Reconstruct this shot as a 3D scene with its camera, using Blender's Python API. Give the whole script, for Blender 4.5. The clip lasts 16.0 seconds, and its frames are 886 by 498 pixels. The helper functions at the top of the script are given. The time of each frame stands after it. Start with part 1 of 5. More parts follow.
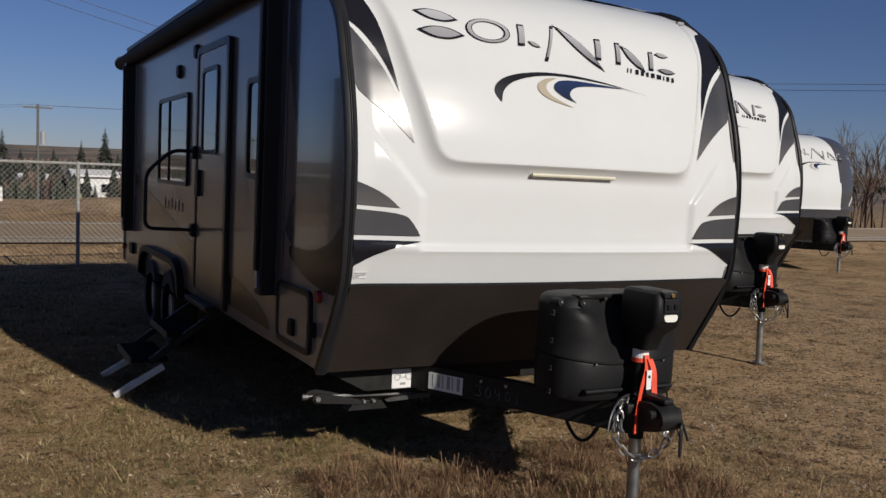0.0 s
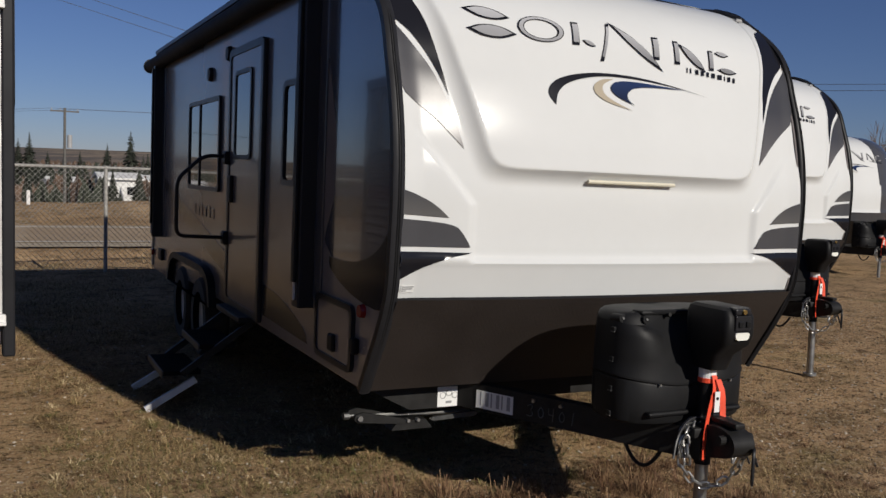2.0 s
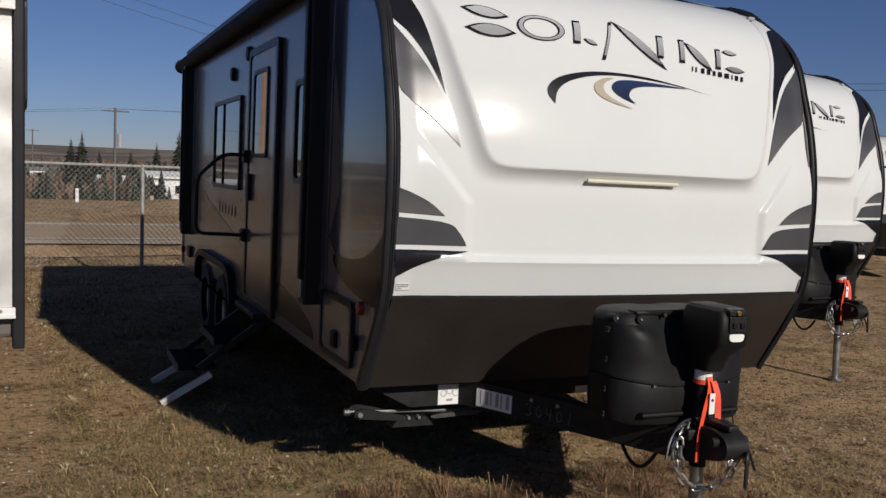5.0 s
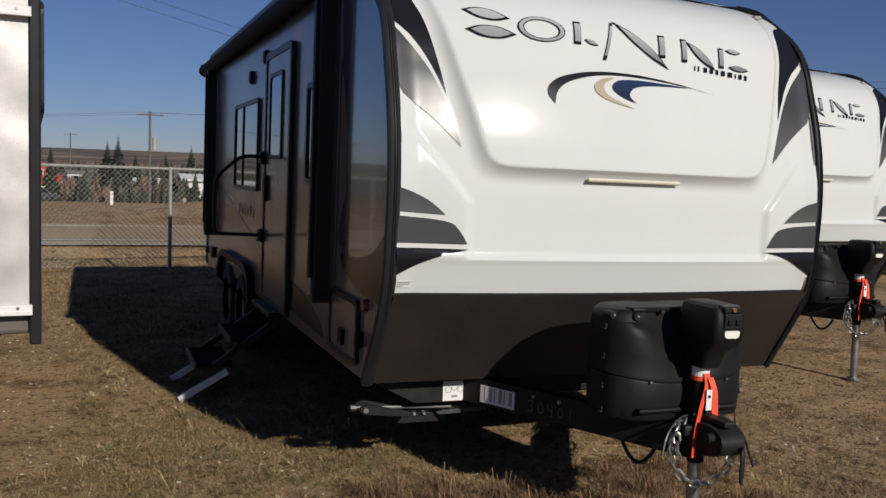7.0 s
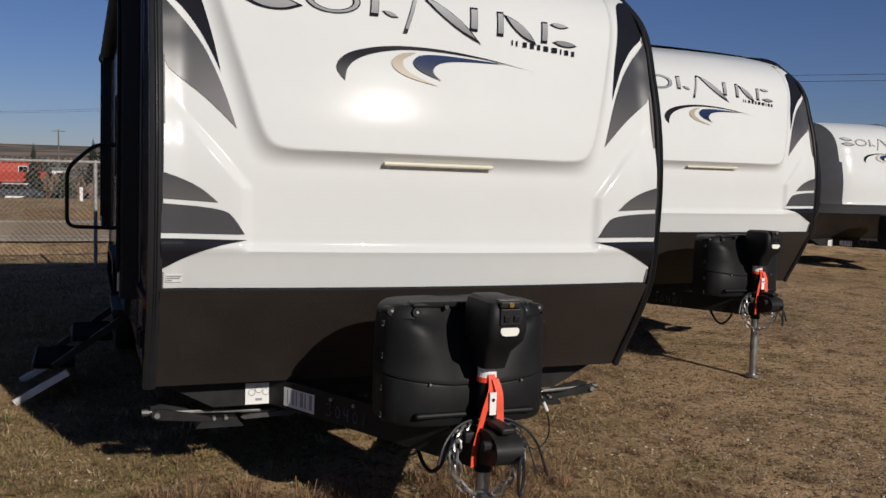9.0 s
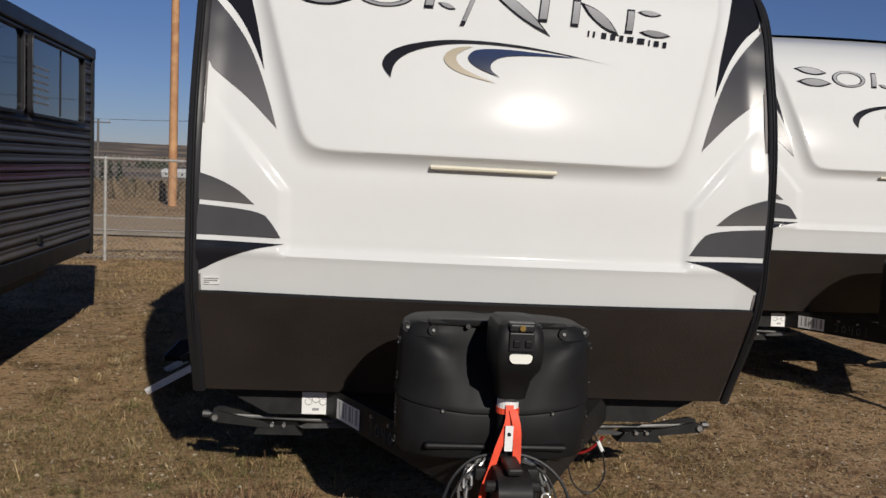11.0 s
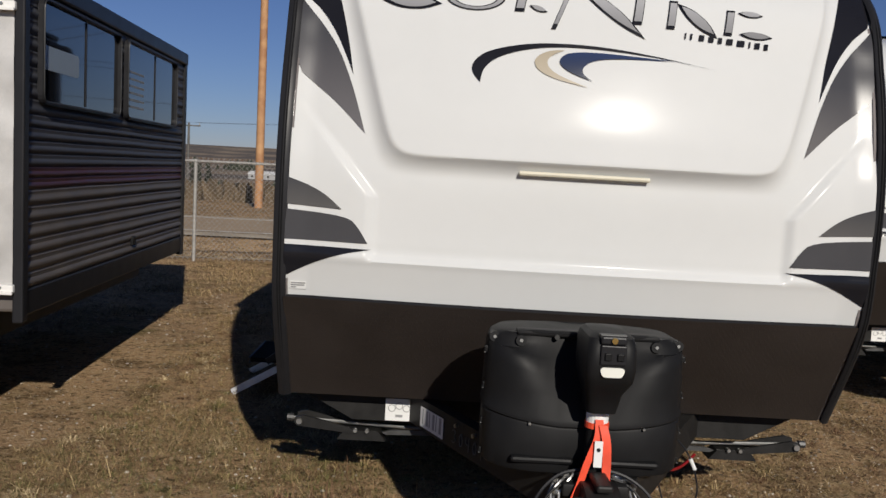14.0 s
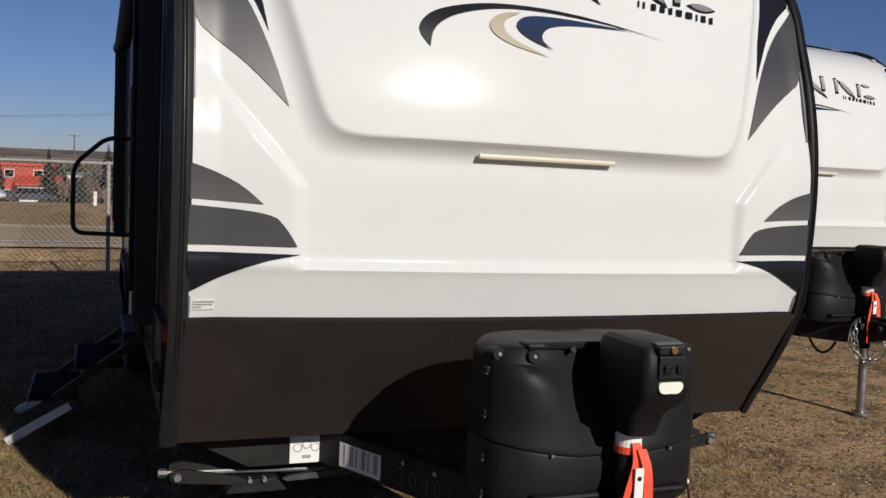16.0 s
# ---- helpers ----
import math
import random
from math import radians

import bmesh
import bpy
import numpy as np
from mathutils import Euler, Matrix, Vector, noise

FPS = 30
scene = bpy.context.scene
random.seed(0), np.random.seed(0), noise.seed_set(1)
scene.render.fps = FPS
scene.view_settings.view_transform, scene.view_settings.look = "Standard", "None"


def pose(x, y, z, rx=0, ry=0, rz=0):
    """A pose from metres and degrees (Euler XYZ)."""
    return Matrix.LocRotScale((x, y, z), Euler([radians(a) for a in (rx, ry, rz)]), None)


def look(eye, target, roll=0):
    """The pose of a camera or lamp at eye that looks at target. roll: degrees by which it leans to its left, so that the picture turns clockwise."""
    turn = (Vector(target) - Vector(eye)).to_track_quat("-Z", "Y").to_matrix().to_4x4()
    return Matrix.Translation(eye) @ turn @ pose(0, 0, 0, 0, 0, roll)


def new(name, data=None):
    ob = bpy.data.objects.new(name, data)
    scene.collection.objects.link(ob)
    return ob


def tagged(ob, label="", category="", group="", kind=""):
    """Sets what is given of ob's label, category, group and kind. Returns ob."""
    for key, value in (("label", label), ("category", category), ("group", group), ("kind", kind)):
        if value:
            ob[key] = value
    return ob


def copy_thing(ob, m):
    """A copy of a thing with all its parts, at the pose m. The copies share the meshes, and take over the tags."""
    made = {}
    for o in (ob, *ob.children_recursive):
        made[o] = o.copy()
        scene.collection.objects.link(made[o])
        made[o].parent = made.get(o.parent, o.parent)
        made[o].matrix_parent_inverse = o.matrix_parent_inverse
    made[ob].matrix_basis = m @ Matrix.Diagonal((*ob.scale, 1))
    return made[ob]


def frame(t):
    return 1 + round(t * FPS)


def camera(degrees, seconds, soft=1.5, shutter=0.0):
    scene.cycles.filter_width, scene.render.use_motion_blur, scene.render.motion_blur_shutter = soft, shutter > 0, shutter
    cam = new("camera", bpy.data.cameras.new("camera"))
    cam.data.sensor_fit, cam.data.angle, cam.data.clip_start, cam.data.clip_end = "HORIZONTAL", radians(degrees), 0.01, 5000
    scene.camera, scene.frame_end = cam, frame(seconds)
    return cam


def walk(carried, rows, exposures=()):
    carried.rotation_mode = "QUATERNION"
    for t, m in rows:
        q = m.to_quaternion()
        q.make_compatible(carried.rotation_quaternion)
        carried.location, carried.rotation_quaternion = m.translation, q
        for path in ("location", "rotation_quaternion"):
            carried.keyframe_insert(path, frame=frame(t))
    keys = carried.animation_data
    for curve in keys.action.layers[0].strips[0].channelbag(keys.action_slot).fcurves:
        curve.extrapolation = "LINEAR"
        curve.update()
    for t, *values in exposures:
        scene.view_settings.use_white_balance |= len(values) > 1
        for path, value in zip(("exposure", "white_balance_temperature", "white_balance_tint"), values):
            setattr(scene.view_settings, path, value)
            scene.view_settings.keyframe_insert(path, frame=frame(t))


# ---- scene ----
# The camera and its walk
cam = camera(52.3, 16.0)
METRES, EYE, TILT, LEAN, TURN = 4.21, 1.6, -3.0, 0.0, -27.7
ROWS = [
    (0.0, 0.0, 0.0, 0.0, 0.06, -1.73, -2.12),
    (0.5, -0.0047, 0.0105, 0.0033, 0.9, -1.87, -2.21),
    (1.0, -0.0246, 0.0402, 0.0106, 1.32, -2.01, -2.38),
    (1.5, -0.0406, 0.0595, 0.0097, 1.5, -1.82, -2.25),
    (2.0, -0.0319, 0.0606, 0.008, 1.48, -1.66, -2.06),
    (2.5, -0.0052, 0.0494, 0.0108, 1.65, -1.61, -1.94),
    (3.0, 0.0243, 0.0435, 0.0079, 2.41, -1.68, -2.09),
    (3.5, 0.0297, 0.0425, 0.0085, 3.03, -1.75, -2.31),
    (4.0, 0.0275, 0.0523, 0.0095, 3.38, -1.81, -2.39),
    (4.5, 0.0203, 0.06, 0.0088, 3.77, -1.8, -2.43),
    (7.0, 0.057, 0.0446, 0.0064, 6.41, -1.75, -2.27),
    (7.5, 0.0984, 0.0567, 0.0006, 6.21, -1.87, -2.08),
    (8.0, 0.1538, 0.0883, 0.0023, 5.09, -1.88, -1.86),
    (10.5, 0.4157, 0.2508, 0.0141, 16.01, -2.26, -2.97),
    (11.0, 0.4466, 0.2801, 0.0162, 21.92, -2.25, -3.59),
    (11.5, 0.4561, 0.2818, 0.0168, 24.96, -2.23, -3.98),
    (12.0, 0.4563, 0.2812, 0.0174, 25.75, -2.2, -4.06),
    (12.5, 0.4559, 0.2797, 0.0186, 26.15, -2.16, -4.05),
    (13.0, 0.458, 0.2786, 0.0181, 26.5, -2.17, -4.01),
    (13.5, 0.4552, 0.281, 0.0181, 26.75, -2.21, -4.03),
    (14.0, 0.4338, 0.2908, 0.0185, 27.03, -2.36, -4.19),
    (14.5, 0.3685, 0.3023, 0.0142, 26.48, -2.43, -4.28),
    (15.0, 0.3037, 0.315, 0.0098, 23.0, -2.25, -3.99),
    (15.5, 0.2313, 0.3499, 0.0084, 16.24, -2.0, -3.41),
    (16.0, 0.1654, 0.3674, 0.004, 6.91, -1.51, -2.58),
]
walk(cam, [(t, pose(0, 0, EYE, TILT, LEAN, TURN) @ pose(METRES * x, METRES * y, METRES * z, 90 + pitch, roll, yaw)) for t, x, y, z, yaw, pitch, roll in ROWS],
     exposures=[(0.0, -0.2), (8.0, -0.2), (10.5, -0.2), (13.5, -0.22), (15.5, -0.08), (16.0, -0.08)])

# World and sun: low clear autumn sun from ahead-right of the trailers' noses
SUN = Vector((0.52, -1.95, 1.0)).normalized()
ELEV = math.asin(SUN.z)
world = bpy.data.worlds.new("sky")
scene.world = world
world.use_nodes = True
wn = world.node_tree.nodes
sky = wn.new("ShaderNodeTexSky")
sky.sky_type, sky.sun_disc = 'NISHITA', False
sky.sun_elevation, sky.sun_rotation = ELEV, math.atan2(SUN.x, SUN.y)
sky.altitude, sky.air_density, sky.dust_density, sky.ozone_density = 1000, 1.0, 0.15, 5.0
wn["Background"].inputs["Strength"].default_value = 0.052
tint = wn.new("ShaderNodeMix")
tint.data_type, tint.blend_type = 'RGBA', 'MULTIPLY'
tint.inputs["Factor"].default_value, tint.inputs["B"].default_value = 1.0, (0.855, 0.845, 1.09, 1)
world.node_tree.links.new(sky.outputs[0], tint.inputs["A"])
world.node_tree.links.new(tint.outputs["Result"], wn["Background"].inputs["Color"])
lamp = bpy.data.lights.new("sun", 'SUN')
lamp.energy, lamp.angle, lamp.color = 4.7, radians(0.53), (1.0, 0.94, 0.85)
new("sun", lamp).matrix_world = look(SUN * 60, (0, 0, 0))


# Materials
def material(name, color, rough=0.5, metal=0.0, vary=0.15, scale=6.0, grain=60.0, bump=0.1, coat=0.0, alt=None, dist=0.004, spec=0.5):
    """A surface with variation at two scales and fine relief. alt: a second colour in patches."""
    m = bpy.data.materials.new(name)
    m.use_nodes = True
    n, l = m.node_tree.nodes, m.node_tree.links
    b = n["Principled BSDF"]
    co = n.new("ShaderNodeTexCoord").outputs["Object"]
    big, fine = n.new("ShaderNodeTexNoise"), n.new("ShaderNodeTexNoise")
    big.inputs["Scale"].default_value, fine.inputs["Scale"].default_value = scale, grain
    big.inputs["Detail"].default_value, fine.inputs["Detail"].default_value = 5, 4
    l.new(co, big.inputs["Vector"]), l.new(co, fine.inputs["Vector"])
    mix = n.new("ShaderNodeMix")
    mix.data_type = 'RGBA'
    dark = [c * (1 - vary) for c in color]
    lite = list(alt) if alt else [min(1, c * (1 + vary)) for c in color]
    mix.inputs["A"].default_value, mix.inputs["B"].default_value = (*dark, 1), (*lite, 1)
    ramp = n.new("ShaderNodeMapRange")
    ramp.inputs["From Min"].default_value, ramp.inputs["From Max"].default_value = 0.35, 0.65
    l.new(big.outputs["Fac"], ramp.inputs["Value"])
    add = n.new("ShaderNodeMath")
    add.operation = 'MULTIPLY_ADD'
    add.inputs[1].default_value = 0.5
    l.new(fine.outputs["Fac"], add.inputs[0])
    half = n.new("ShaderNodeMath")
    half.operation = 'MULTIPLY_ADD'
    half.inputs[1].default_value, half.inputs[2].default_value = 0.75, -0.13
    l.new(ramp.outputs[0], half.inputs[0])
    l.new(half.outputs[0], add.inputs[2])
    l.new(add.outputs[0], mix.inputs["Factor"])
    l.new(mix.outputs["Result"], b.inputs["Base Color"])
    b.inputs["Roughness"].default_value, b.inputs["Metallic"].default_value = rough, metal
    b.inputs["Specular IOR Level"].default_value = spec
    if coat:
        b.inputs["Coat Weight"].default_value, b.inputs["Coat Roughness"].default_value = coat, 0.045
    rr = n.new("ShaderNodeMapRange")
    rr.inputs["To Min"].default_value, rr.inputs["To Max"].default_value = max(0.02, rough * 0.8), min(1, rough * 1.25)
    l.new(big.outputs["Fac"], rr.inputs["Value"])
    l.new(rr.outputs[0], b.inputs["Roughness"])
    if bump:
        bm_ = n.new("ShaderNodeBump")
        bm_.inputs["Strength"].default_value, bm_.inputs["Distance"].default_value = bump, dist
        l.new(fine.outputs["Fac"], bm_.inputs["Height"])
        l.new(bm_.outputs[0], b.inputs["Normal"])
    return m


def fade(name, low, high, z0, z1, rough=0.16):
    """A printed film that fades from one colour to another with height."""
    m = material(name, low, rough, vary=0.05, bump=0.0, spec=0.35)
    n, l = m.node_tree.nodes, m.node_tree.links
    sep, mr, mix = n.new("ShaderNodeSeparateXYZ"), n.new("ShaderNodeMapRange"), n.new("ShaderNodeMix")
    mix.data_type = 'RGBA'
    l.new(n["Texture Coordinate"].outputs["Object"], sep.inputs[0])
    l.new(sep.outputs["Z"], mr.inputs["Value"])
    mr.inputs["From Min"].default_value, mr.inputs["From Max"].default_value = z0, z1
    mix.inputs["A"].default_value, mix.inputs["B"].default_value = (*low, 1), (*high, 1)
    l.new(mr.outputs[0], mix.inputs["Factor"])
    l.new(mix.outputs["Result"], n["Principled BSDF"].inputs["Base Color"])
    return m


WHITE = material("white_gelcoat", (0.606, 0.612, 0.601), 0.19, vary=0.025, scale=1.5, grain=18, bump=0.006, coat=0.22, spec=0.06)
ROOFM = material("roof_membrane", (0.7, 0.7, 0.68), 0.6, vary=0.08)
SIDE = material("champagne_gelcoat", (0.175, 0.158, 0.155), 0.2, vary=0.04, scale=1.2, grain=8, bump=0.03, coat=0.15, spec=0.3)
# charcoal graphics and dark walls; also colours the shadow strips behind the awning arms
DARKSIDE = material("charcoal_film_and_shade", (0.068, 0.068, 0.075), 0.16, vary=0.05, scale=2, grain=12, bump=0.015, coat=0.8)
GHOST = material("faint_taupe_film", (0.13, 0.112, 0.11), 0.2, vary=0.04, bump=0.01, coat=0.15, spec=0.3)
SWOOSH = material("dark_taupe_film", (0.035, 0.031, 0.03), 0.2, vary=0.04, bump=0.01, coat=0.1, spec=0.25)
SKIRT = material("brown_tread_plate", (0.029, 0.0235, 0.021), 0.5, spec=0.3, vary=0.12, scale=4, grain=40, bump=0.1)
def tread(m):
    """Raised lozenges of tread plate."""
    n, l = m.node_tree.nodes, m.node_tree.links
    mp, ck, bp = n.new("ShaderNodeMapping"), n.new("ShaderNodeTexChecker"), n.new("ShaderNodeBump")
    mp.inputs["Rotation"].default_value = (radians(58), radians(45), 0)
    ck.inputs["Scale"].default_value = 62
    l.new(n["Texture Coordinate"].outputs["Object"], mp.inputs["Vector"])
    l.new(mp.outputs[0], ck.inputs["Vector"])
    l.new(ck.outputs["Fac"], bp.inputs["Height"])
    bp.inputs["Strength"].default_value, bp.inputs["Distance"].default_value = 0.35, 0.0015
    l.new(bp.outputs[0], n["Principled BSDF"].inputs["Normal"])


tread(SKIRT)
BLACK = material("black_plastic", (0.0105, 0.0105, 0.011), 0.48, spec=0.13, vary=0.15, scale=9, grain=220, bump=0.12, dist=0.001)
GASKET = material("black_trim", (0.018, 0.018, 0.02), 0.36, spec=0.18, vary=0.1, bump=0.03)
FABRIC = material("black_awning_vinyl", (0.02, 0.02, 0.023), 0.7, spec=0.12, vary=0.2, bump=0.1)
GRIT = material("black_grit_tread", (0.01, 0.01, 0.01), 0.9, spec=0.05, vary=0.3, scale=14, grain=160, bump=0.2)
FRAMEM = material("black_painted_steel", (0.016, 0.0155, 0.015), 0.5, spec=0.2, vary=0.25, scale=12, grain=90, bump=0.12)
STEEL = material("galvanised_steel", (0.33, 0.33, 0.32), 0.38, metal=0.9, vary=0.2, scale=14, grain=120, bump=0.1)
CHROME = material("zinc_chain", (0.36, 0.355, 0.34), 0.33, metal=0.75, vary=0.15, scale=30)
ALU = material("mill_aluminium", (0.6, 0.6, 0.6), 0.45, metal=0.45, vary=0.15, scale=9, grain=90, bump=0.15)
DULLSTEEL = material("dull_zinc_steel", (0.075, 0.075, 0.074), 0.5, metal=0.6, vary=0.25, scale=14)
SHINYTRIM = material("pale_trim", (0.45, 0.42, 0.38), 0.35, metal=0.3, vary=0.1)
RUBBER = material("tyre_rubber", (0.014, 0.014, 0.014), 0.75, vary=0.3, scale=15, bump=0.2)
GREYFILM = material("charcoal_decal", (0.06, 0.06, 0.065), 0.16, spec=0.25, vary=0.05, bump=0.0)
BLACKFILM = material("black_decal", (0.012, 0.012, 0.015), 0.16, spec=0.25, vary=0.05, bump=0.0)
FADEFILM = fade("fading_decal", (0.13, 0.122, 0.125), (0.05, 0.05, 0.055), 1.75, 2.15, 0.29)
FADEFILM_R = fade("fading_decal_grey", (0.135, 0.125, 0.12), (0.05, 0.05, 0.055), 1.7, 2.05, 0.22)
FADEFAN = fade("fan_decal", (0.095, 0.093, 0.092), (0.05, 0.05, 0.055), 1.44, 1.56)
WHITEFILM = material("white_decal", (0.8, 0.8, 0.8), 0.35, vary=0.02, bump=0.0)
TANFILM = material("tan_decal", (0.36, 0.31, 0.23), 0.3, spec=0.2, vary=0.04, bump=0.0)
BLUEFILM = fade("blue_decal", (0.01, 0.014, 0.03), (0.02, 0.036, 0.095), 1.99, 2.12)
LETTER = fade("metallic_letter_film", (0.14, 0.14, 0.145), (0.45, 0.45, 0.46), 2.2, 2.42, 0.3)
LABEL = material("paper_label", (0.72, 0.72, 0.7), 0.5, vary=0.03, bump=0.0)
BLUEGREY = material("blue_grey_reflection", (0.3, 0.36, 0.42), 0.4, vary=0.06, bump=0.0)
GREYPRINT = material("grey_print", (0.28, 0.28, 0.28), 0.5, vary=0.05, bump=0.0)
STRAP = material("orange_red_webbing", (0.75, 0.07, 0.025), 0.6, vary=0.12, scale=30, grain=300, bump=0.02, dist=0.001)
REDLENS = material("red_lens", (0.2, 0.01, 0.01), 0.2, vary=0.1)
FROST = material("frosted_lens", (0.75, 0.75, 0.68), 0.3, vary=0.03)
BRASS = material("brass", (0.6, 0.42, 0.15), 0.3, metal=1.0)
HANDLE = material("cream_rail", (0.62, 0.58, 0.46), 0.4, vary=0.05)
CHALK = material("chalk_marks", (0.11, 0.115, 0.105), 0.9, vary=0.3, grain=300)
GLASS = material("tinted_glass", (0.012, 0.013, 0.015), 0.03, vary=0.0, bump=0.0, coat=0.5)
OLDALU = material("old_dark_siding", (0.115, 0.1, 0.09), 0.5, metal=0.1, vary=0.2, scale=3, grain=35, bump=0.15)
OLDTOP = material("old_navy_siding", (0.06, 0.062, 0.072), 0.5, metal=0.1, vary=0.15, scale=3, grain=35, bump=0.12)
OLDRED = material("old_maroon_stripe", (0.06, 0.018, 0.02), 0.4, vary=0.2, bump=0.1)
OLDFRONT = material("stippled_white_aluminium", (0.5, 0.49, 0.47), 0.45, metal=0.35, vary=0.2, scale=4, grain=160, bump=0.35, dist=0.002)
POSTM = material("galvanised_fence", (0.38, 0.365, 0.34), 0.55, metal=0.3, vary=0.2, scale=20)
WOODPOLE = material("fresh_cedar_pole", (0.42, 0.2, 0.09), 0.75, vary=0.25, scale=3, grain=40, bump=0.4, alt=(0.5, 0.29, 0.14))
GREYPOLE = material("weathered_pole", (0.11, 0.105, 0.095), 0.85, vary=0.25, bump=0.3)
WIRE = material("dark_wire", (0.02, 0.02, 0.02), 0.6, bump=0.0)
ROAD = material("grey_asphalt", (0.36, 0.275, 0.19), 0.9, spec=0.0, vary=0.12, scale=0.5, grain=30, bump=0.2)
SHOULDER = material("gravel_shoulder", (0.42, 0.35, 0.26), 0.95, spec=0.0, vary=0.2, scale=1.5, grain=25, bump=0.4, dist=0.02)
PAINTLINE = material("worn_road_paint", (0.68, 0.66, 0.6), 0.8, vary=0.2, grain=20)
SPRUCE = material("spruce_needles", (0.034, 0.04, 0.026), 0.85, vary=0.4, scale=1.2, bump=0.0)
BRUSH = material("brown_brush", (0.11, 0.078, 0.046), 0.9, vary=0.4, scale=1.5, bump=0.0)
BARK = material("grey_bark", (0.1, 0.08, 0.065), 0.9, vary=0.3, bump=0.4)
TWIG = material("bare_reddish_twigs", (0.13, 0.085, 0.06), 0.9, vary=0.35, scale=2, bump=0.0)
WALLRED = material("red_cladding", (0.42, 0.05, 0.03), 0.6, vary=0.08, scale=1)
WALLWHITE = material("white_cladding", (0.7, 0.69, 0.66), 0.6, vary=0.06, scale=1)
WALLGREY = material("grey_cladding", (0.32, 0.32, 0.32), 0.6, vary=0.08, scale=1)
ROOFGREY = material("grey_shingles", (0.12, 0.12, 0.125), 0.9, vary=0.15)
CARWHITE = material("white_car_paint", (0.6, 0.6, 0.6), 0.25, coat=0.5)
CARDARK = material("dark_car_paint", (0.05, 0.055, 0.07), 0.25, coat=0.5)


def ground_material():
    """Trodden dirt with dry grass, gravel and a little green; far land is coloured paler to imitate haze."""
    m = material("dry_ground", (0.33, 0.215, 0.12), 0.95, spec=0.0, vary=0.2, scale=1.1, grain=55, bump=0.7, dist=0.02)
    n, l = m.node_tree.nodes, m.node_tree.links
    b = n["Principled BSDF"]
    co = n["Texture Coordinate"].outputs["Object"]

    def noise_of(scale, detail=6, lo=0.4, hi=0.6):
        t, r = n.new("ShaderNodeTexNoise"), n.new("ShaderNodeMapRange")
        t.inputs["Scale"].default_value, t.inputs["Detail"].default_value, t.inputs["Roughness"].default_value = scale, detail, 0.65
        r.inputs["From Min"].default_value, r.inputs["From Max"].default_value = lo, hi
        l.new(co, t.inputs["Vector"]), l.new(t.outputs["Fac"], r.inputs["Value"])
        return r.outputs[0]

    last = b.inputs["Base Color"].links[0].from_socket
    # past 160 m: fields and woods, their colours paled in place of haze
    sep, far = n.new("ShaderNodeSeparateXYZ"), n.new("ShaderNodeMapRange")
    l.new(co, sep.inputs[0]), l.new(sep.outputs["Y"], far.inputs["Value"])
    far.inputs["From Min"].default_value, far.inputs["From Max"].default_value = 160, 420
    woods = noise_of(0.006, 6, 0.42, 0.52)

    def times(p, q):
        k = n.new("ShaderNodeMath")
        k.operation = 'MULTIPLY'
        l.new(p, k.inputs[0]), l.new(q, k.inputs[1])
        return k.outputs[0]

    for fac, col, amount in ((noise_of(0.5, 8, 0.42, 0.6), (0.51, 0.335, 0.185), 0.9), (noise_of(2.2, 8, 0.5, 0.62), (0.12, 0.078, 0.042), 0.85),
                             (noise_of(0.8, 9, 0.56, 0.66), (0.16, 0.135, 0.058), 0.75), (noise_of(9, 6, 0.5, 0.6), (0.42, 0.31, 0.18), 0.5), (noise_of(17, 5, 0.53, 0.62), (0.05, 0.034, 0.02), 0.8),
                             (noise_of(38, 4, 0.55, 0.62), (0.5, 0.39, 0.26), 0.6), (noise_of(70, 3, 0.55, 0.62), (0.05, 0.036, 0.024), 0.55),
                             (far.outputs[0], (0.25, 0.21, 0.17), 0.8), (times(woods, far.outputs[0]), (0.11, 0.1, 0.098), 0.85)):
        mx, half = n.new("ShaderNodeMix"), n.new("ShaderNodeMath")
        half.operation = 'MULTIPLY'
        half.inputs[1].default_value = amount
        mx.data_type = 'RGBA'
        l.new(fac, half.inputs[0]), l.new(half.outputs[0], mx.inputs["Factor"])
        l.new(last, mx.inputs["A"])
        mx.inputs["B"].default_value = (*col, 1)
        last = mx.outputs["Result"]
    l.new(last, b.inputs["Base Color"])
    return m


def grass_material(name, *stops):
    """Blades or stones whose colours differ from piece to piece."""
    m = material(name, stops[0], 0.75, vary=0.2, bump=0.0, spec=0.2)
    n, l = m.node_tree.nodes, m.node_tree.links
    geo, ramp = n.new("ShaderNodeNewGeometry"), n.new("ShaderNodeValToRGB")
    el = ramp.color_ramp.elements
    el[0].color, el[1].color = (*stops[0], 1), (*stops[-1], 1)
    for i, c in enumerate(stops[1:-1]):
        el.new((i + 1) / (len(stops) - 1)).color = (*c, 1)
    l.new(geo.outputs["Random Per Island"], ramp.inputs["Fac"])
    l.new(ramp.outputs["Color"], n["Principled BSDF"].inputs["Base Color"])
    return m


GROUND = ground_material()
STRAW = grass_material("dry_straw", (0.1, 0.065, 0.034), (0.26, 0.17, 0.08), (0.44, 0.31, 0.15), (0.26, 0.205, 0.09), (0.17, 0.11, 0.055), (0.72, 0.54, 0.29))
GREENGRASS = grass_material("green_grass", (0.07, 0.075, 0.025), (0.16, 0.15, 0.055), (0.34, 0.27, 0.12))
DARKWEED = grass_material("dead_weed", (0.06, 0.032, 0.02), (0.17, 0.09, 0.05), (0.34, 0.22, 0.12))
PEBBLE = grass_material("pebbles", (0.2, 0.17, 0.14), (0.6, 0.53, 0.43))


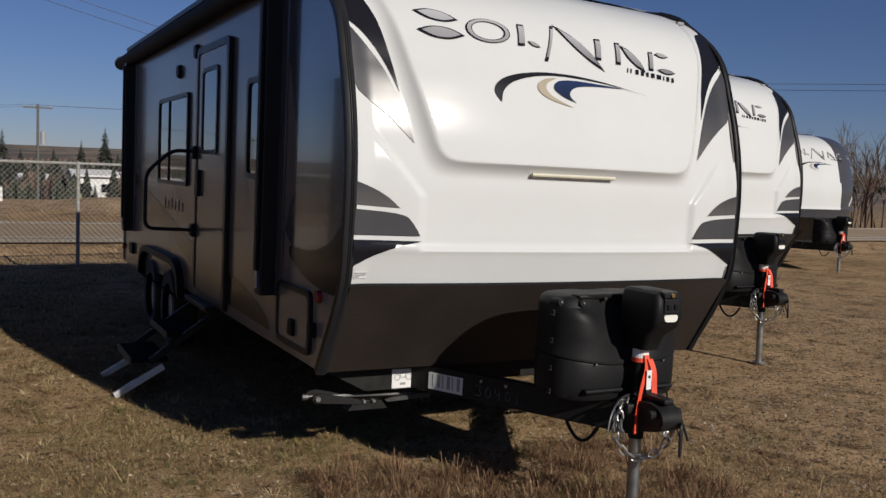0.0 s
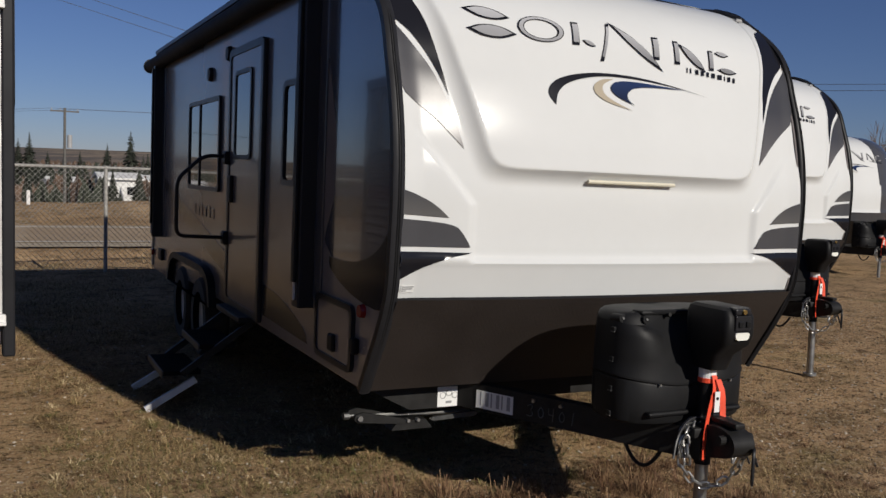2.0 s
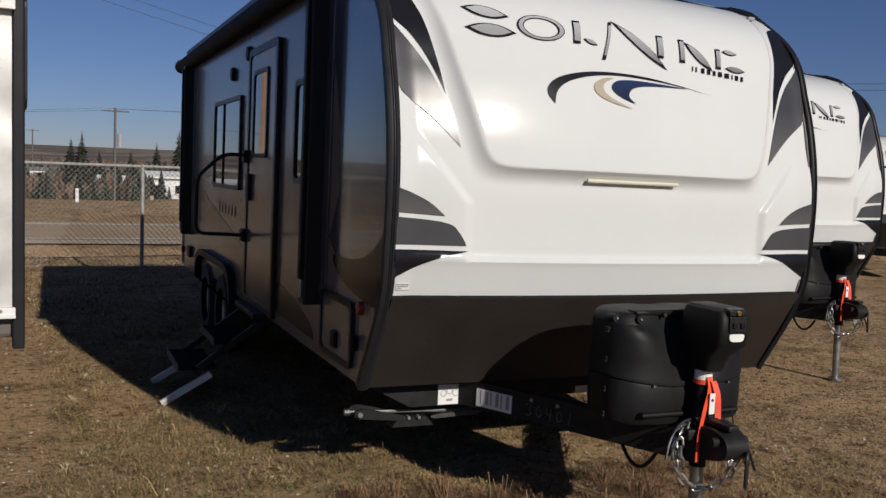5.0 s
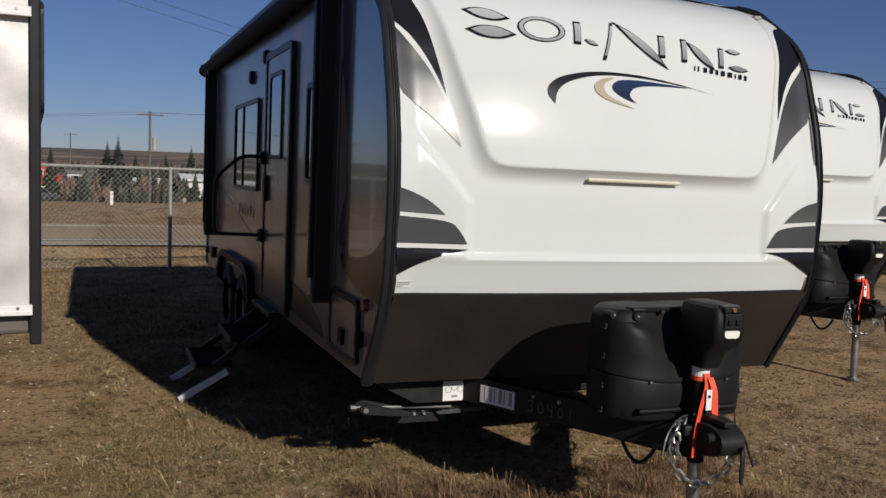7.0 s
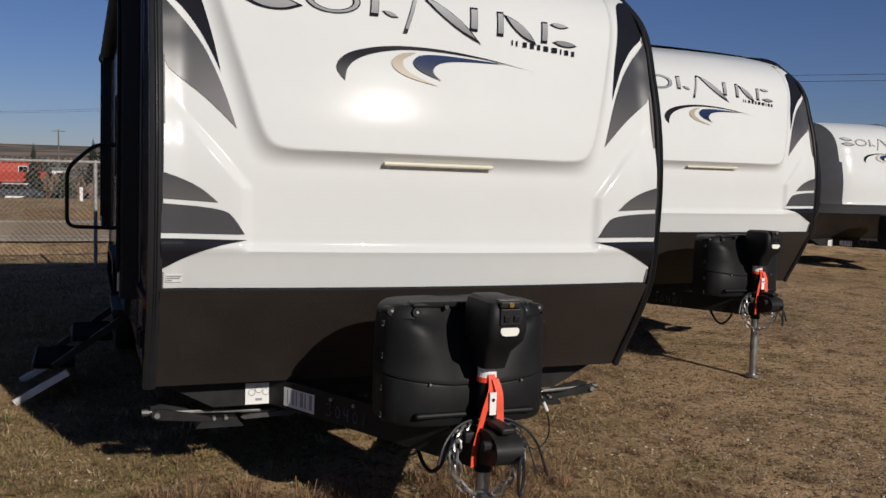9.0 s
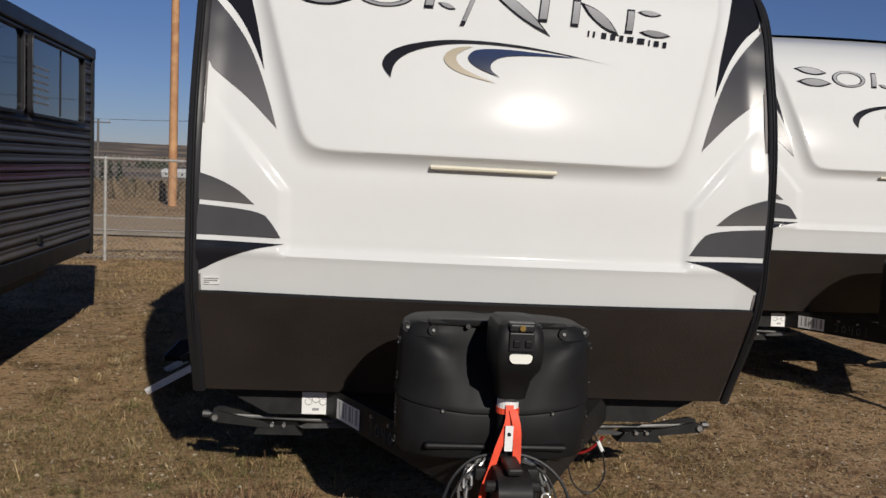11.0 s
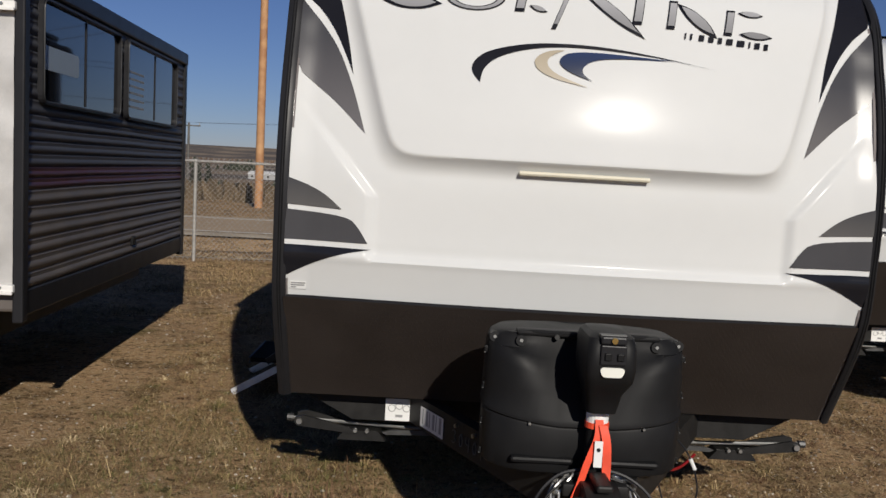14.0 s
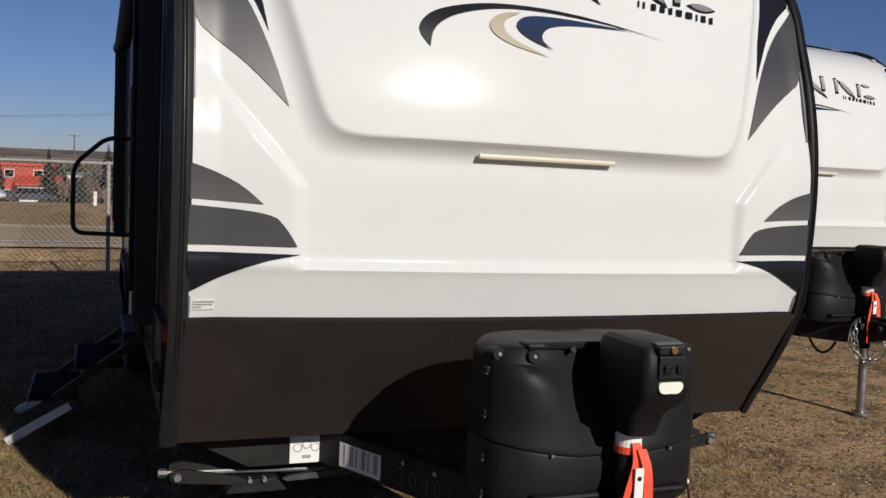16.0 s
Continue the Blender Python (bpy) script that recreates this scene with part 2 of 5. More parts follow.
# Mesh helpers
def part(name, bm, mat, parent=None, label="", smooth=False):
    """Links a bmesh as one mesh object under its thing."""
    me = bpy.data.meshes.new(name)
    bmesh.ops.recalc_face_normals(bm, faces=bm.faces[:])
    bm.to_mesh(me)
    bm.free()
    me.materials.append(mat)
    if smooth:
        me.shade_smooth()
        me.set_sharp_from_angle(angle=radians(35))
    ob = new(name, me)
    if parent:
        ob.parent = parent
    return tagged(ob, label)


def box(x0, x1, y0, y1, z0, z1, bevel=0.0, bm=None, segs=2):
    bm = bm or bmesh.new()
    r = bmesh.ops.create_cube(bm, size=1.0, matrix=Matrix.Translation(((x0 + x1) / 2, (y0 + y1) / 2, (z0 + z1) / 2)) @ Matrix.Diagonal((x1 - x0, y1 - y0, z1 - z0, 1)))
    if bevel:
        es = {e for v in r["verts"] for e in v.link_edges}
        bmesh.ops.bevel(bm, geom=list(es), offset=bevel, segments=segs, affect='EDGES', profile=0.5)
    return bm


def rod(p0, p1, r0, r1=None, n=12, bm=None):
    bm = bm or bmesh.new()
    p0, p1 = Vector(p0), Vector(p1)
    d = p1 - p0
    m = Matrix.Translation((p0 + p1) / 2) @ d.to_track_quat('Z', 'Y').to_matrix().to_4x4()
    bmesh.ops.create_cone(bm, cap_ends=True, segments=n, radius1=r0, radius2=r0 if r1 is None else r1, depth=d.length, matrix=m)
    return bm


def tube(pts, r, n=8, closed=False, bm=None):
    """A round bar along a line of points."""
    bm = bm or bmesh.new()
    pts = [Vector(p) for p in pts]
    k, rings, side = len(pts), [], None
    for i, p in enumerate(pts):
        a = pts[i - 1] if i or closed else p
        b = pts[(i + 1) % k] if i < k - 1 or closed else p
        d = (b - a).normalized()
        side = (side - d * side.dot(d)) if side is not None else d.orthogonal()
        side.normalize()
        up = d.cross(side)
        rings.append([bm.verts.new(p + r * (math.cos(2 * math.pi * j / n) * side + math.sin(2 * math.pi * j / n) * up)) for j in range(n)])
    for i in range(k if closed else k - 1):
        a, b = rings[i], rings[(i + 1) % k]
        for j in range(n):
            bm.faces.new((a[j], a[(j + 1) % n], b[(j + 1) % n], b[j]))
    if not closed:
        bm.faces.new(rings[0]), bm.faces.new(rings[-1])
    return bm


def rounded(pts, r, n=5, closed=True):
    """A polygon (2D or 3D) with rounded corners."""
    pts, out = [Vector(p) for p in pts], []
    for i, p in enumerate(pts):
        if not closed and i in (0, len(pts) - 1):
            out.append(p)
            continue
        a, b = pts[i - 1] - p, pts[(i + 1) % len(pts)] - p
        ra = min(r, a.length * 0.49, b.length * 0.49)
        s, e = p + a.normalized() * ra, p + b.normalized() * ra
        out += [(1 - u) ** 2 * s + 2 * u * (1 - u) * p + u * u * e for u in (j / n for j in range(n + 1))]
    return out


def prism(poly, place, depth, bm=None):
    """A solid from a polygon of (a, b) pairs; place(a, b, d) gives the point at depth d, from 0 to depth."""
    bm = bm or bmesh.new()
    lo = [bm.verts.new(place(p[0], p[1], 0)) for p in poly]
    hi = [bm.verts.new(place(p[0], p[1], depth)) for p in poly]
    bm.faces.new(lo), bm.faces.new(hi)
    for i in range(len(poly)):
        j = (i + 1) % len(poly)
        bm.faces.new((lo[i], lo[j], hi[j], hi[i]))
    return bm


def ring_prism(outer, inner, place, depth, bm=None):
    """A frame between two polygons with the same number of points."""
    bm = bm or bmesh.new()
    vs = [[bm.verts.new(place(p[0], p[1], d)) for p in poly] for poly in (outer, inner) for d in (0, depth)]
    k = len(outer)
    for i in range(k):
        j = (i + 1) % k
        for a, b in ((0, 1), (1, 3), (3, 2), (2, 0)):
            bm.faces.new((vs[a][i], vs[a][j], vs[b][j], vs[b][i]))
    return bm


def rect(a0, a1, b0, b1, r, n=5):
    return rounded([(a0, b0), (a1, b0), (a1, b1), (a0, b1)], r, n)


def herm(x, xs, ys):
    """A smooth curve through points."""
    if x <= xs[0]:
        return ys[0]
    if x >= xs[-1]:
        return ys[-1]
    i = max(k for k in range(len(xs) - 1) if xs[k] <= x)
    sl = [(ys[k + 1] - ys[k]) / (xs[k + 1] - xs[k]) for k in range(len(xs) - 1)]
    tg = [sl[0]] + [0.5 * (sl[k - 1] + sl[k]) for k in range(1, len(sl))] + [sl[-1]]
    h = xs[i + 1] - xs[i]
    u = (x - xs[i]) / h
    return (2 * u ** 3 - 3 * u * u + 1) * ys[i] + (u ** 3 - 2 * u * u + u) * h * tg[i] + (3 * u * u - 2 * u ** 3) * ys[i + 1] + (u ** 3 - u * u) * h * tg[i + 1]


def step(a, b, x):
    u = min(1.0, max(0.0, (x - a) / (b - a)))
    return u * u * (3 - 2 * u)


# Ground: one sheet to the horizon, with a ditch past the fence, falling past the road and rising to a far ridge
def ground_z(x, y):
    d = math.hypot(x, y)
    z = -0.24 * step(14.95, 16.0, y) + 0.22 * step(17.2, 19.2, y)
    z += 0.035 * noise.noise((x * 0.35, y * 0.35, 0)) * (1 - step(12, 16, d))
    z += 0.5 * math.exp(-((x - 4.2) / 3.4) ** 2 - ((y - 31) / 2.2) ** 2) * step(25.5, 28, y)
    if y > 26:
        z += herm(d, [30, 45, 85, 150, 300, 700, 1500, 2100, 3000], [0, -0.25, -1.9, -4.6, -7, -5, 10, 30, 12]) if d > 30 else 0
        if d > 400:
            z += step(400, 1500, d) * 9 * noise.noise((x * 0.0012, y * 0.0012, 3))
    return z


def spaced(near, far, first, grow):
    out, v, s = [near], near, first
    while v < far:
        v, s = v + s, s * grow
        out.append(min(v, far))
    return out


xs_right = spaced(9, 3500, 0.4, 1.22)
xs_left = [-v for v in spaced(6, 3500, 0.4, 1.22)][::-1]
gx = xs_left + [x * 0.3 - 6 + 0.3 for x in range(49)] + xs_right
gx = sorted(set(round(v, 3) for v in gx))
gy = sorted(set(round(v, 3) for v in [-v for v in spaced(2, 3000, 0.6, 1.35)] + [y * 0.25 - 2 for y in range(96)] + spaced(22, 3500, 0.6, 1.18)))
verts = [(x, y, ground_z(x, y)) for y in gy for x in gx]
nx = len(gx)
faces = [(j * nx + i, j * nx + i + 1, (j + 1) * nx + i + 1, (j + 1) * nx + i) for j in range(len(gy) - 1) for i in range(nx - 1)]
me = bpy.data.meshes.new("ground")
me.from_pydata(verts, [], faces)
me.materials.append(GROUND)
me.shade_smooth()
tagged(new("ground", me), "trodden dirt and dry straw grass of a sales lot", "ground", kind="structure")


def strip(name, y0, y1, lift, mat, label, category, x0=-400, x1=400):
    bm = bmesh.new()
    n = 60
    a = [[bm.verts.new((x0 + (x1 - x0) * i / n, y, lift)) for y in (y0, y1)] for i in range(n + 1)]
    for i in range(n):
        bm.faces.new((a[i][0], a[i + 1][0], a[i + 1][1], a[i][1]))
    return tagged(part(name, bm, mat), label, category, kind="structure")


strip("shoulder", 18.9, 19.85, 0.012, SHOULDER, "pale gravel shoulder beside the road", "road shoulder")
strip("road", 19.85, 24.6, 0.02, ROAD, "grey asphalt two-lane road behind the fence", "road")
strip("road_line_near", 19.95, 20.08, 0.026, PAINTLINE, "worn white edge line on the asphalt", "road marking")
strip("road_line_far", 24.35, 24.48, 0.026, PAINTLINE, "worn white edge line on the asphalt", "road marking")
strip("far_shoulder", 24.6, 25.3, 0.012, SHOULDER, "pale gravel shoulder beside the road", "road shoulder")

# The trailers: local x across (0 left side, 2.44 right side), y back from the nose, z up
W = 2.455
PZ = [0.575, 1.06, 1.3, 1.6, 1.85, 2.11, 2.39, 2.57, 2.665, 2.74, 2.80, 2.84]
PYS = [0.41, 0.13, 0.1, 0.095, 0.129, 0.206, 0.335, 0.57, 0.74, 1.05, 1.55, 2.25]
LEN = 6.95
CZ = [1.05, 1.13, 1.205, 1.225, 1.25, 1.3, 1.6, 1.75, 1.85, 1.97, 2.11, 2.38, 2.55, 2.65, 2.74]
CY = [0.085, 0.06, 0.034, 0.026, 0.04, 0.042, 0.043, 0.064, 0.085, 0.113, 0.152, 0.258, 0.435, 0.635, 0.97]


def side_y(z):
    return herm(z, PZ, PYS)


def smax(*v, k=40.0):
    return math.log(sum(math.exp(k * a) for a in v)) / k


def cap_y(x, z):
    """The nose's front surface: a bowed, raised hood above, a shallow recess below it, and a tapering chin."""
    u, d2 = min(x, W - x), (x - W / 2) ** 2
    y = herm(z, CZ, CY) + 0.05 * d2
    edge = 0.40 - 0.29 * (z - 1.75)
    hood = smax(edge - u, 1.642 - z, k=26.0)
    v = math.log(1 + math.exp(45 * (hood + 0.02) / 0.082)) / 45
    y -= (0.066 - 0.025 * d2) * max(0.0, 1 - v) ** 2
    diag = 0.378 - 0.85 * max(0.0, z - 1.49)
    y += 0.023 * (step(diag - 0.035, diag + 0.018, u) - 0.6) * step(1.222, 1.245, z) * (1 - step(1.62, 1.88, z))
    y -= 0.02 * (1 - step(0.0, 0.13, u)) * (1 - step(2.2, 2.4, z))
    return y


def curved(poly):
    """Softens the blunt corners of an outline and keeps the sharp tips."""
    for _ in range(2):
        out = []
        for i, p in enumerate(poly):
            p, a, b = Vector(p), Vector(poly[i - 1]), Vector(poly[(i + 1) % len(poly)])
            if (p - a).angle(b - p, 0) > 1.3:
                out.append(p)
            else:
                out += [p * 0.75 + a * 0.25, p * 0.75 + b * 0.25]
        poly = out
    return poly


def on_nose(poly, lift=0.004, surf=cap_y, smooth=True, bm=None):
    """A thin film of that (x, z) outline, laid on the nose."""
    bm = bm or bmesh.new()
    poly = curved(poly) if smooth else [Vector(p) for p in poly]
    t = bmesh.new()
    t.faces.new([t.verts.new((p.x, 0, p.y)) for p in poly])
    x0, x1 = min(p.x for p in poly), max(p.x for p in poly)
    z0, z1 = min(p.y for p in poly), max(p.y for p in poly)
    for lo, hi, ax in ((x0, x1, 0), (z0, z1, 2)):
        k = int((hi - lo) / 0.02)
        for i in range(1, k + 1):
            co, no = [0, 0, 0], [0, 0, 0]
            co[ax], no[ax] = lo + (hi - lo) * i / (k + 1), 1
            bmesh.ops.bisect_plane(t, geom=t.verts[:] + t.edges[:] + t.faces[:], plane_co=co, plane_no=no)
    ids = {}
    for v in t.verts:
        ids[v] = bm.verts.new((v.co.x, surf(v.co.x, v.co.z) - lift, v.co.z))
    for f_ in t.faces:
        bm.faces.new([ids[v] for v in f_.verts])
    t.free()
    return bm


def nose(surf, x_of, z_list, keep=None):
    bm = bmesh.new()
    rows = [[bm.verts.new((x, surf(x, z), z)) for x in x_of] for z in z_list]
    for a, b in zip(rows, rows[1:]):
        for i in range(len(x_of) - 1):
            if keep is None or keep((x_of[i] + x_of[i + 1]) / 2, a[0].co.z):
                bm.faces.new((a[i], a[i + 1], b[i + 1], b[i]))
    for v in [v for v in bm.verts if not v.link_faces]:
        bm.verts.remove(v)
    return bm


XS = [0.02 + (W - 0.04) * i / 230 for i in range(231)]
ZS = [1.05 + 0.0095 * i for i in range(64)] + [1.652 + 0.0055 * i for i in range(20)] + [1.762 + 0.011 * i for i in range(81)] + [2.65 + 0.0099 * i for i in range(10)]


def outline():
    zs = [0.575] + [0.7 + 0.1 * i for i in range(21)]
    pts = [(side_y(z), z) for z in zs if z < 2.76] + [(1.3, 2.775), (1.55, 2.80), (2.25, 2.84), (LEN - 0.15, 2.84), (LEN, 2.70), (LEN, 0.48), (LEN - 1.3, 0.48), (LEN - 1.42, 0.58)]
    return pts


def wheel(parent, x, y, r, facing):
    tyre = bmesh.new()
    prof = [(0.0, r * 0.62), (0.0, r * 0.93), (0.03, r), (0.17, r), (0.2, r * 0.93), (0.2, r * 0.62)]
    n = 32
    rings = [[tyre.verts.new((x + facing * (0.2 - a), y + b * math.cos(2 * math.pi * i / n), r + b * math.sin(2 * math.pi * i / n))) for a, b in prof] for i in range(n)]
    for i in range(n):
        for k in range(len(prof) - 1):
            tyre.faces.new((rings[i][k], rings[i][k + 1], rings[(i + 1) % n][k + 1], rings[(i + 1) % n][k]))
    w = part("wheel", tyre, RUBBER, parent, "black rubber tyre", True)
    rim = rod((x + facing * 0.16, y, r), (x + facing * 0.05, y, r), r * 0.62, r * 0.62, 24)
    for i in range(5):
        a = 2 * math.pi * i / 5
        rod((x + facing * 0.155, y + r * 0.34 * math.cos(a), r + r * 0.34 * math.sin(a)), (x + facing * 0.19, y + r * 0.34 * math.cos(a), r + r * 0.34 * math.sin(a)), r * 0.13, r * 0.09, 10, rim)
    rod((x + facing * 0.15, y, r), (x + facing * 0.205, y, r), 0.05, 0.035, 16, rim)
    part("rim", rim, ALU, w, "aluminium rim")


def left_side(a, b, d):
    return (-d, a, b)


def window(parent, y0, y1, z0, z1, split=None, name="window"):
    o, i_ = rect(y0, y1, z0, z1, 0.06), rect(y0 + 0.035, y1 - 0.035, z0 + 0.035, z1 - 0.035, 0.045)
    fr = part(name, ring_prism(o, i_, left_side, 0.022), GASKET, parent, "black-framed tinted window")
    part("pane", prism(i_, lambda a, b, d: (-0.004 - d, a, b), 0.006), GLASS, fr, "dark tinted glass")
    if split:
        part("mullion", box(-0.02, -0.004, split - 0.014, split + 0.014, z0 + 0.03, z1 - 0.03), GASKET, fr)
    return fr


def chain(parent, pts, name="safety_chain"):
    """Links of bent wire along a hanging line."""
    bm = bmesh.new()
    line = [Vector(p) for p in pts]
    seg = [(b - a).length for a, b in zip(line, line[1:])]
    total, s, k = sum(seg), 0.0, 0
    while s < total:
        d, i = s, 0
        while i < len(seg) - 1 and d > seg[i]:
            d -= seg[i]
            i += 1
        p, t = line[i].lerp(line[i + 1], min(1, d / seg[i])), (line[i + 1] - line[i]).normalized()
        q = t.to_track_quat('X', 'Z').to_matrix()
        loop = []
        for j in range(12):
            a = 2 * math.pi * j / 12
            v = Vector((0.014 * math.cos(a) + 0.012 * (1 if math.cos(a) > 0 else -1), 0.0145 * math.sin(a), 0))
            if k % 2:
                v = Vector((v.x, 0, v.y))
            loop.append(p + q @ v)
        tube(loop, 0.0052, 6, True, bm)
        s, k = s + 0.041, k + 1
    return part(name, bm, CHROME, parent, "zinc-plated steel chain", True)


def hang(a, b, sag, n=14):
    a, b = Vector(a), Vector(b)
    return [a.lerp(b, i / n) - Vector((0, 0, sag * 4 * (i / n) * (1 - i / n))) for i in range(n + 1)]


def tank_cover(t):
    """A moulded two-bottle gas cover: bulging front, parting line, top saddle and clip lugs."""
    cx, hw, y0, y1 = 1.196, 0.36, -0.535, -0.16
    back = -0.21
    bm, rings, n = bmesh.new(), [], 64
    for z, s, front in ((0.578, 0.955, 0.96), (0.588, 0.985, 0.985), (0.65, 1.0, 1.0), (0.728, 1.0, 1.0), (0.735, 0.985, 0.985), (0.742, 1.012, 1.012), (0.754, 1.012, 1.012), (0.762, 1.0, 1.0), (0.86, 1.0, 1.0), (0.93, 0.99, 0.985), (0.965, 0.985, 0.95), (0.985, 0.98, 0.86), (1.005, 0.978, 0.74), (1.025, 0.97, 0.68), (1.042, 0.94, 0.64), (1.054, 0.88, 0.6), (1.056, 0.55, 0.35), (1.052, 0.2, 0.1)):
        ring = []
        for i in range(n):
            a = 2 * math.pi * i / n
            c, s_ = math.cos(a), math.sin(a)
            x = math.copysign(abs(c) ** 0.56, c) * hw * s
            y = math.copysign(abs(s_) ** 0.6, s_) * (y1 - y0) / 2
            scoop = 0.06 + 0.11 * step(0.72, 1.0, z)
            if y < 0:
                y *= front * (1.0 - (0.1 + 0.32 * step(0.74, 0.98, z)) * math.exp(-(x / scoop) ** 2)) * (1 - 0.1 * (x / hw) ** 4)
            zz = z
            if 0.725 < z < 0.77:
                zz += 0.04 * (abs(x) / hw) ** 1.6
            if 0.92 < z < 1.0:
                zz += 0.03 * (abs(x) / hw) ** 2 - 0.02 * math.exp(-((abs(x) - 0.14) / 0.08) ** 2)
            ring.append(bm.verts.new((cx + x, (y0 + y1) / 2 + y, zz)))
        rings.append(ring)
    for a, b in zip(rings, rings[1:]):
        for i in range(n):
            bm.faces.new((a[i], a[(i + 1) % n], b[(i + 1) % n], b[i]))
    bm.faces.new(rings[-1]), bm.faces.new(rings[0])
    cover = part("gas_bottle_cover", bm, BLACK, t, "matte black moulded plastic cover", True)
    lid = bmesh.new()
    for px, w in ((-0.14, 0.115), (0.14, 0.115)):
        box(cx + px - w, cx + px + w, back - 0.245, back - 0.17, 1.045, 1.065, 0.009, lid)
    tube(rounded([(cx - 0.27, back - 0.18, 1.042), (cx - 0.22, back - 0.235, 1.058), (cx + 0.22, back - 0.235, 1.058), (cx + 0.27, back - 0.18, 1.042)], 0.05, 4, False), 0.011, 8, bm=lid)
    part("lid_rib", lid, BLACK, cover, smooth=True)
    for sx in (-1, 1):
        for z in (0.61, 0.72, 0.85, 0.98):
            clip = part("clip", box(cx + sx * 0.352 - 0.012, cx + sx * 0.352 + 0.012, back - 0.195, back - 0.17, z - 0.011, z + 0.011, 0.004), BLACK, cover)
            part("clip_edge", box(cx + sx * 0.362 - 0.003, cx + sx * 0.362 + 0.003, back - 0.198, back - 0.172, z - 0.013, z - 0.008, 0.002), DULLSTEEL, clip, "bare metal clip edge")
    for px in (-0.33, -0.24, 0.24, 0.33):
        yy = back - 0.225 + 0.05 * (abs(px) > 0.3)
        lug = part("screw_lug", rod((cx + px, yy + 0.03, 1.022), (cx + px, yy - 0.034, 1.03), 0.023, 0.019, 14), BLACK, cover, smooth=True)
        part("screw", rod((cx + px, yy - 0.03, 1.028), (cx + px, yy - 0.038, 1.031), 0.007, 0.006, 10), DULLSTEEL, lug)
    for px in (-0.115, 0.115):
        part("screw", rod((cx + px, back - 0.225, 1.042), (cx + px, back - 0.262, 1.049), 0.011, 0.009, 10), FRAMEM, cover)
    for px in (-0.2, 0.2):
        part("rivet", rod((cx + px, back - 0.3, 0.752), (cx + px, back - 0.33, 0.752), 0.005, n=8), STEEL, cover)
    for px in (-0.15, 0.15):
        part("slot_rib", box(cx + px - 0.11, cx + px + 0.11, back - 0.34, back - 0.3, 0.615, 0.637, 0.01), BLACK, cover)


def tongue(t):
    """A-frame, coupler, electric jack with webbing, chains and cables."""
    fr = bmesh.new()
    for sx in (-1, 1):
        a, b = Vector((1.24 + sx * 0.88, 1.0, 0.505)), Vector((1.24 + sx * 0.06, -0.62, 0.505))
        d = (b - a).normalized()
        nrm = Vector((d.y, -d.x, 0)) * 0.032
        prism([(0, 0.435), (0, 0.57), (1, 0.57), (1, 0.435)], lambda u, z, k: a.lerp(b, u) + nrm * (2 * k - 1) + Vector((0, 0, z - 0.505)), 1, fr)
    box(0.3, 2.14, 0.6, 0.7, 0.43, 0.56, 0.004, fr)
    box(0.95, 1.5, -0.12, 0.05, 0.44, 0.5, 0.004, fr)
    af = part("tongue_frame", fr, FRAMEM, t, "black painted steel A-frame")
    for sx in (-1, 1):
        out = [(0.06, 0.555), (0.64, 0.57), (0.64, 0.43), (0.3, 0.43)]
        part("outrigger", prism(out, lambda x, z, d: (1.22 + sx * (1.22 - x), 0.53 + d, z), 0.05), FRAMEM, af)
    lab = part("warning_label", box(0.452, 0.578, 0.523, 0.527, 0.434, 0.538), LABEL, af, "white sticker with grey ring symbols")
    for k in range(3):
        c = (0.482 + 0.034 * k, 0.522, 0.494 + 0.012 * (k == 1))
        part("symbol", tube([(c[0] + 0.016 * math.cos(2 * math.pi * i / 14), c[1], c[2] + 0.016 * math.sin(2 * math.pi * i / 14)) for i in range(14)], 0.0018, 4, True), GREYPRINT, lab)
    part("symbol_bar", box(0.5, 0.532, 0.5205, 0.523, 0.452, 0.464), GREYPRINT, lab)
    # the label and chalk writing on the slanting rail
    a, b = Vector((0.36, 1.0, 0)), Vector((1.18, -0.62, 0))
    d = (b - a).normalized()
    nrm = Vector((d.y, -d.x, 0))

    def on_rail(u, z, lift):
        return a + d * u + nrm * (0.034 + lift) + Vector((0, 0, z))

    lab = part("rating_label", prism([(0.64, 0.45), (0.86, 0.45), (0.86, 0.54), (0.64, 0.54)], lambda u, z, k: on_rail(u, z, k), 0.003), LABEL, af, "pale printed label with bars")
    for i in range(6):
        u = 0.665 + 0.032 * i
        part("print_bar", prism([(u, 0.465), (u + (0.008, 0.02)[i % 2], 0.465), (u + (0.008, 0.02)[i % 2], 0.535), (u, 0.535)], lambda p, z, k: on_rail(p, z, 0.003 + k), 0.001), GREYPRINT, lab)
    # chalked digits, each a wavering stroke in a cell 0.6 wide and 1 high
    strokes = ([(0.05, 0.85), (0.3, 1.0), (0.5, 0.82), (0.25, 0.55), (0.52, 0.3), (0.3, 0.02), (0.02, 0.12)], [(0.3, 0.95), (0.08, 0.6), (0.18, 0.1), (0.42, 0.12), (0.52, 0.55), (0.3, 0.95)],
               [(0.12, 0.98), (0.05, 0.45), (0.5, 0.5)], [(0.45, 1.0), (0.4, -0.02)], [(0.3, 0.9), (0.08, 0.55), (0.2, 0.08), (0.44, 0.15), (0.5, 0.6), (0.3, 0.9)], [(0.35, 1.0), (0.25, 0.0)])
    for k, cell in zip((0, 1, 2, 2, 3, 4), strokes):
        tb = tube(rounded([on_rail(0.94 + 0.058 * k + 0.075 * u, 0.462 + 0.062 * v, 0.001) for u, v in cell], 0.02, 3, False), 0.0022, 4)
        part("chalk_stroke", tb, CHALK, af, "chalked stroke of a stock number")
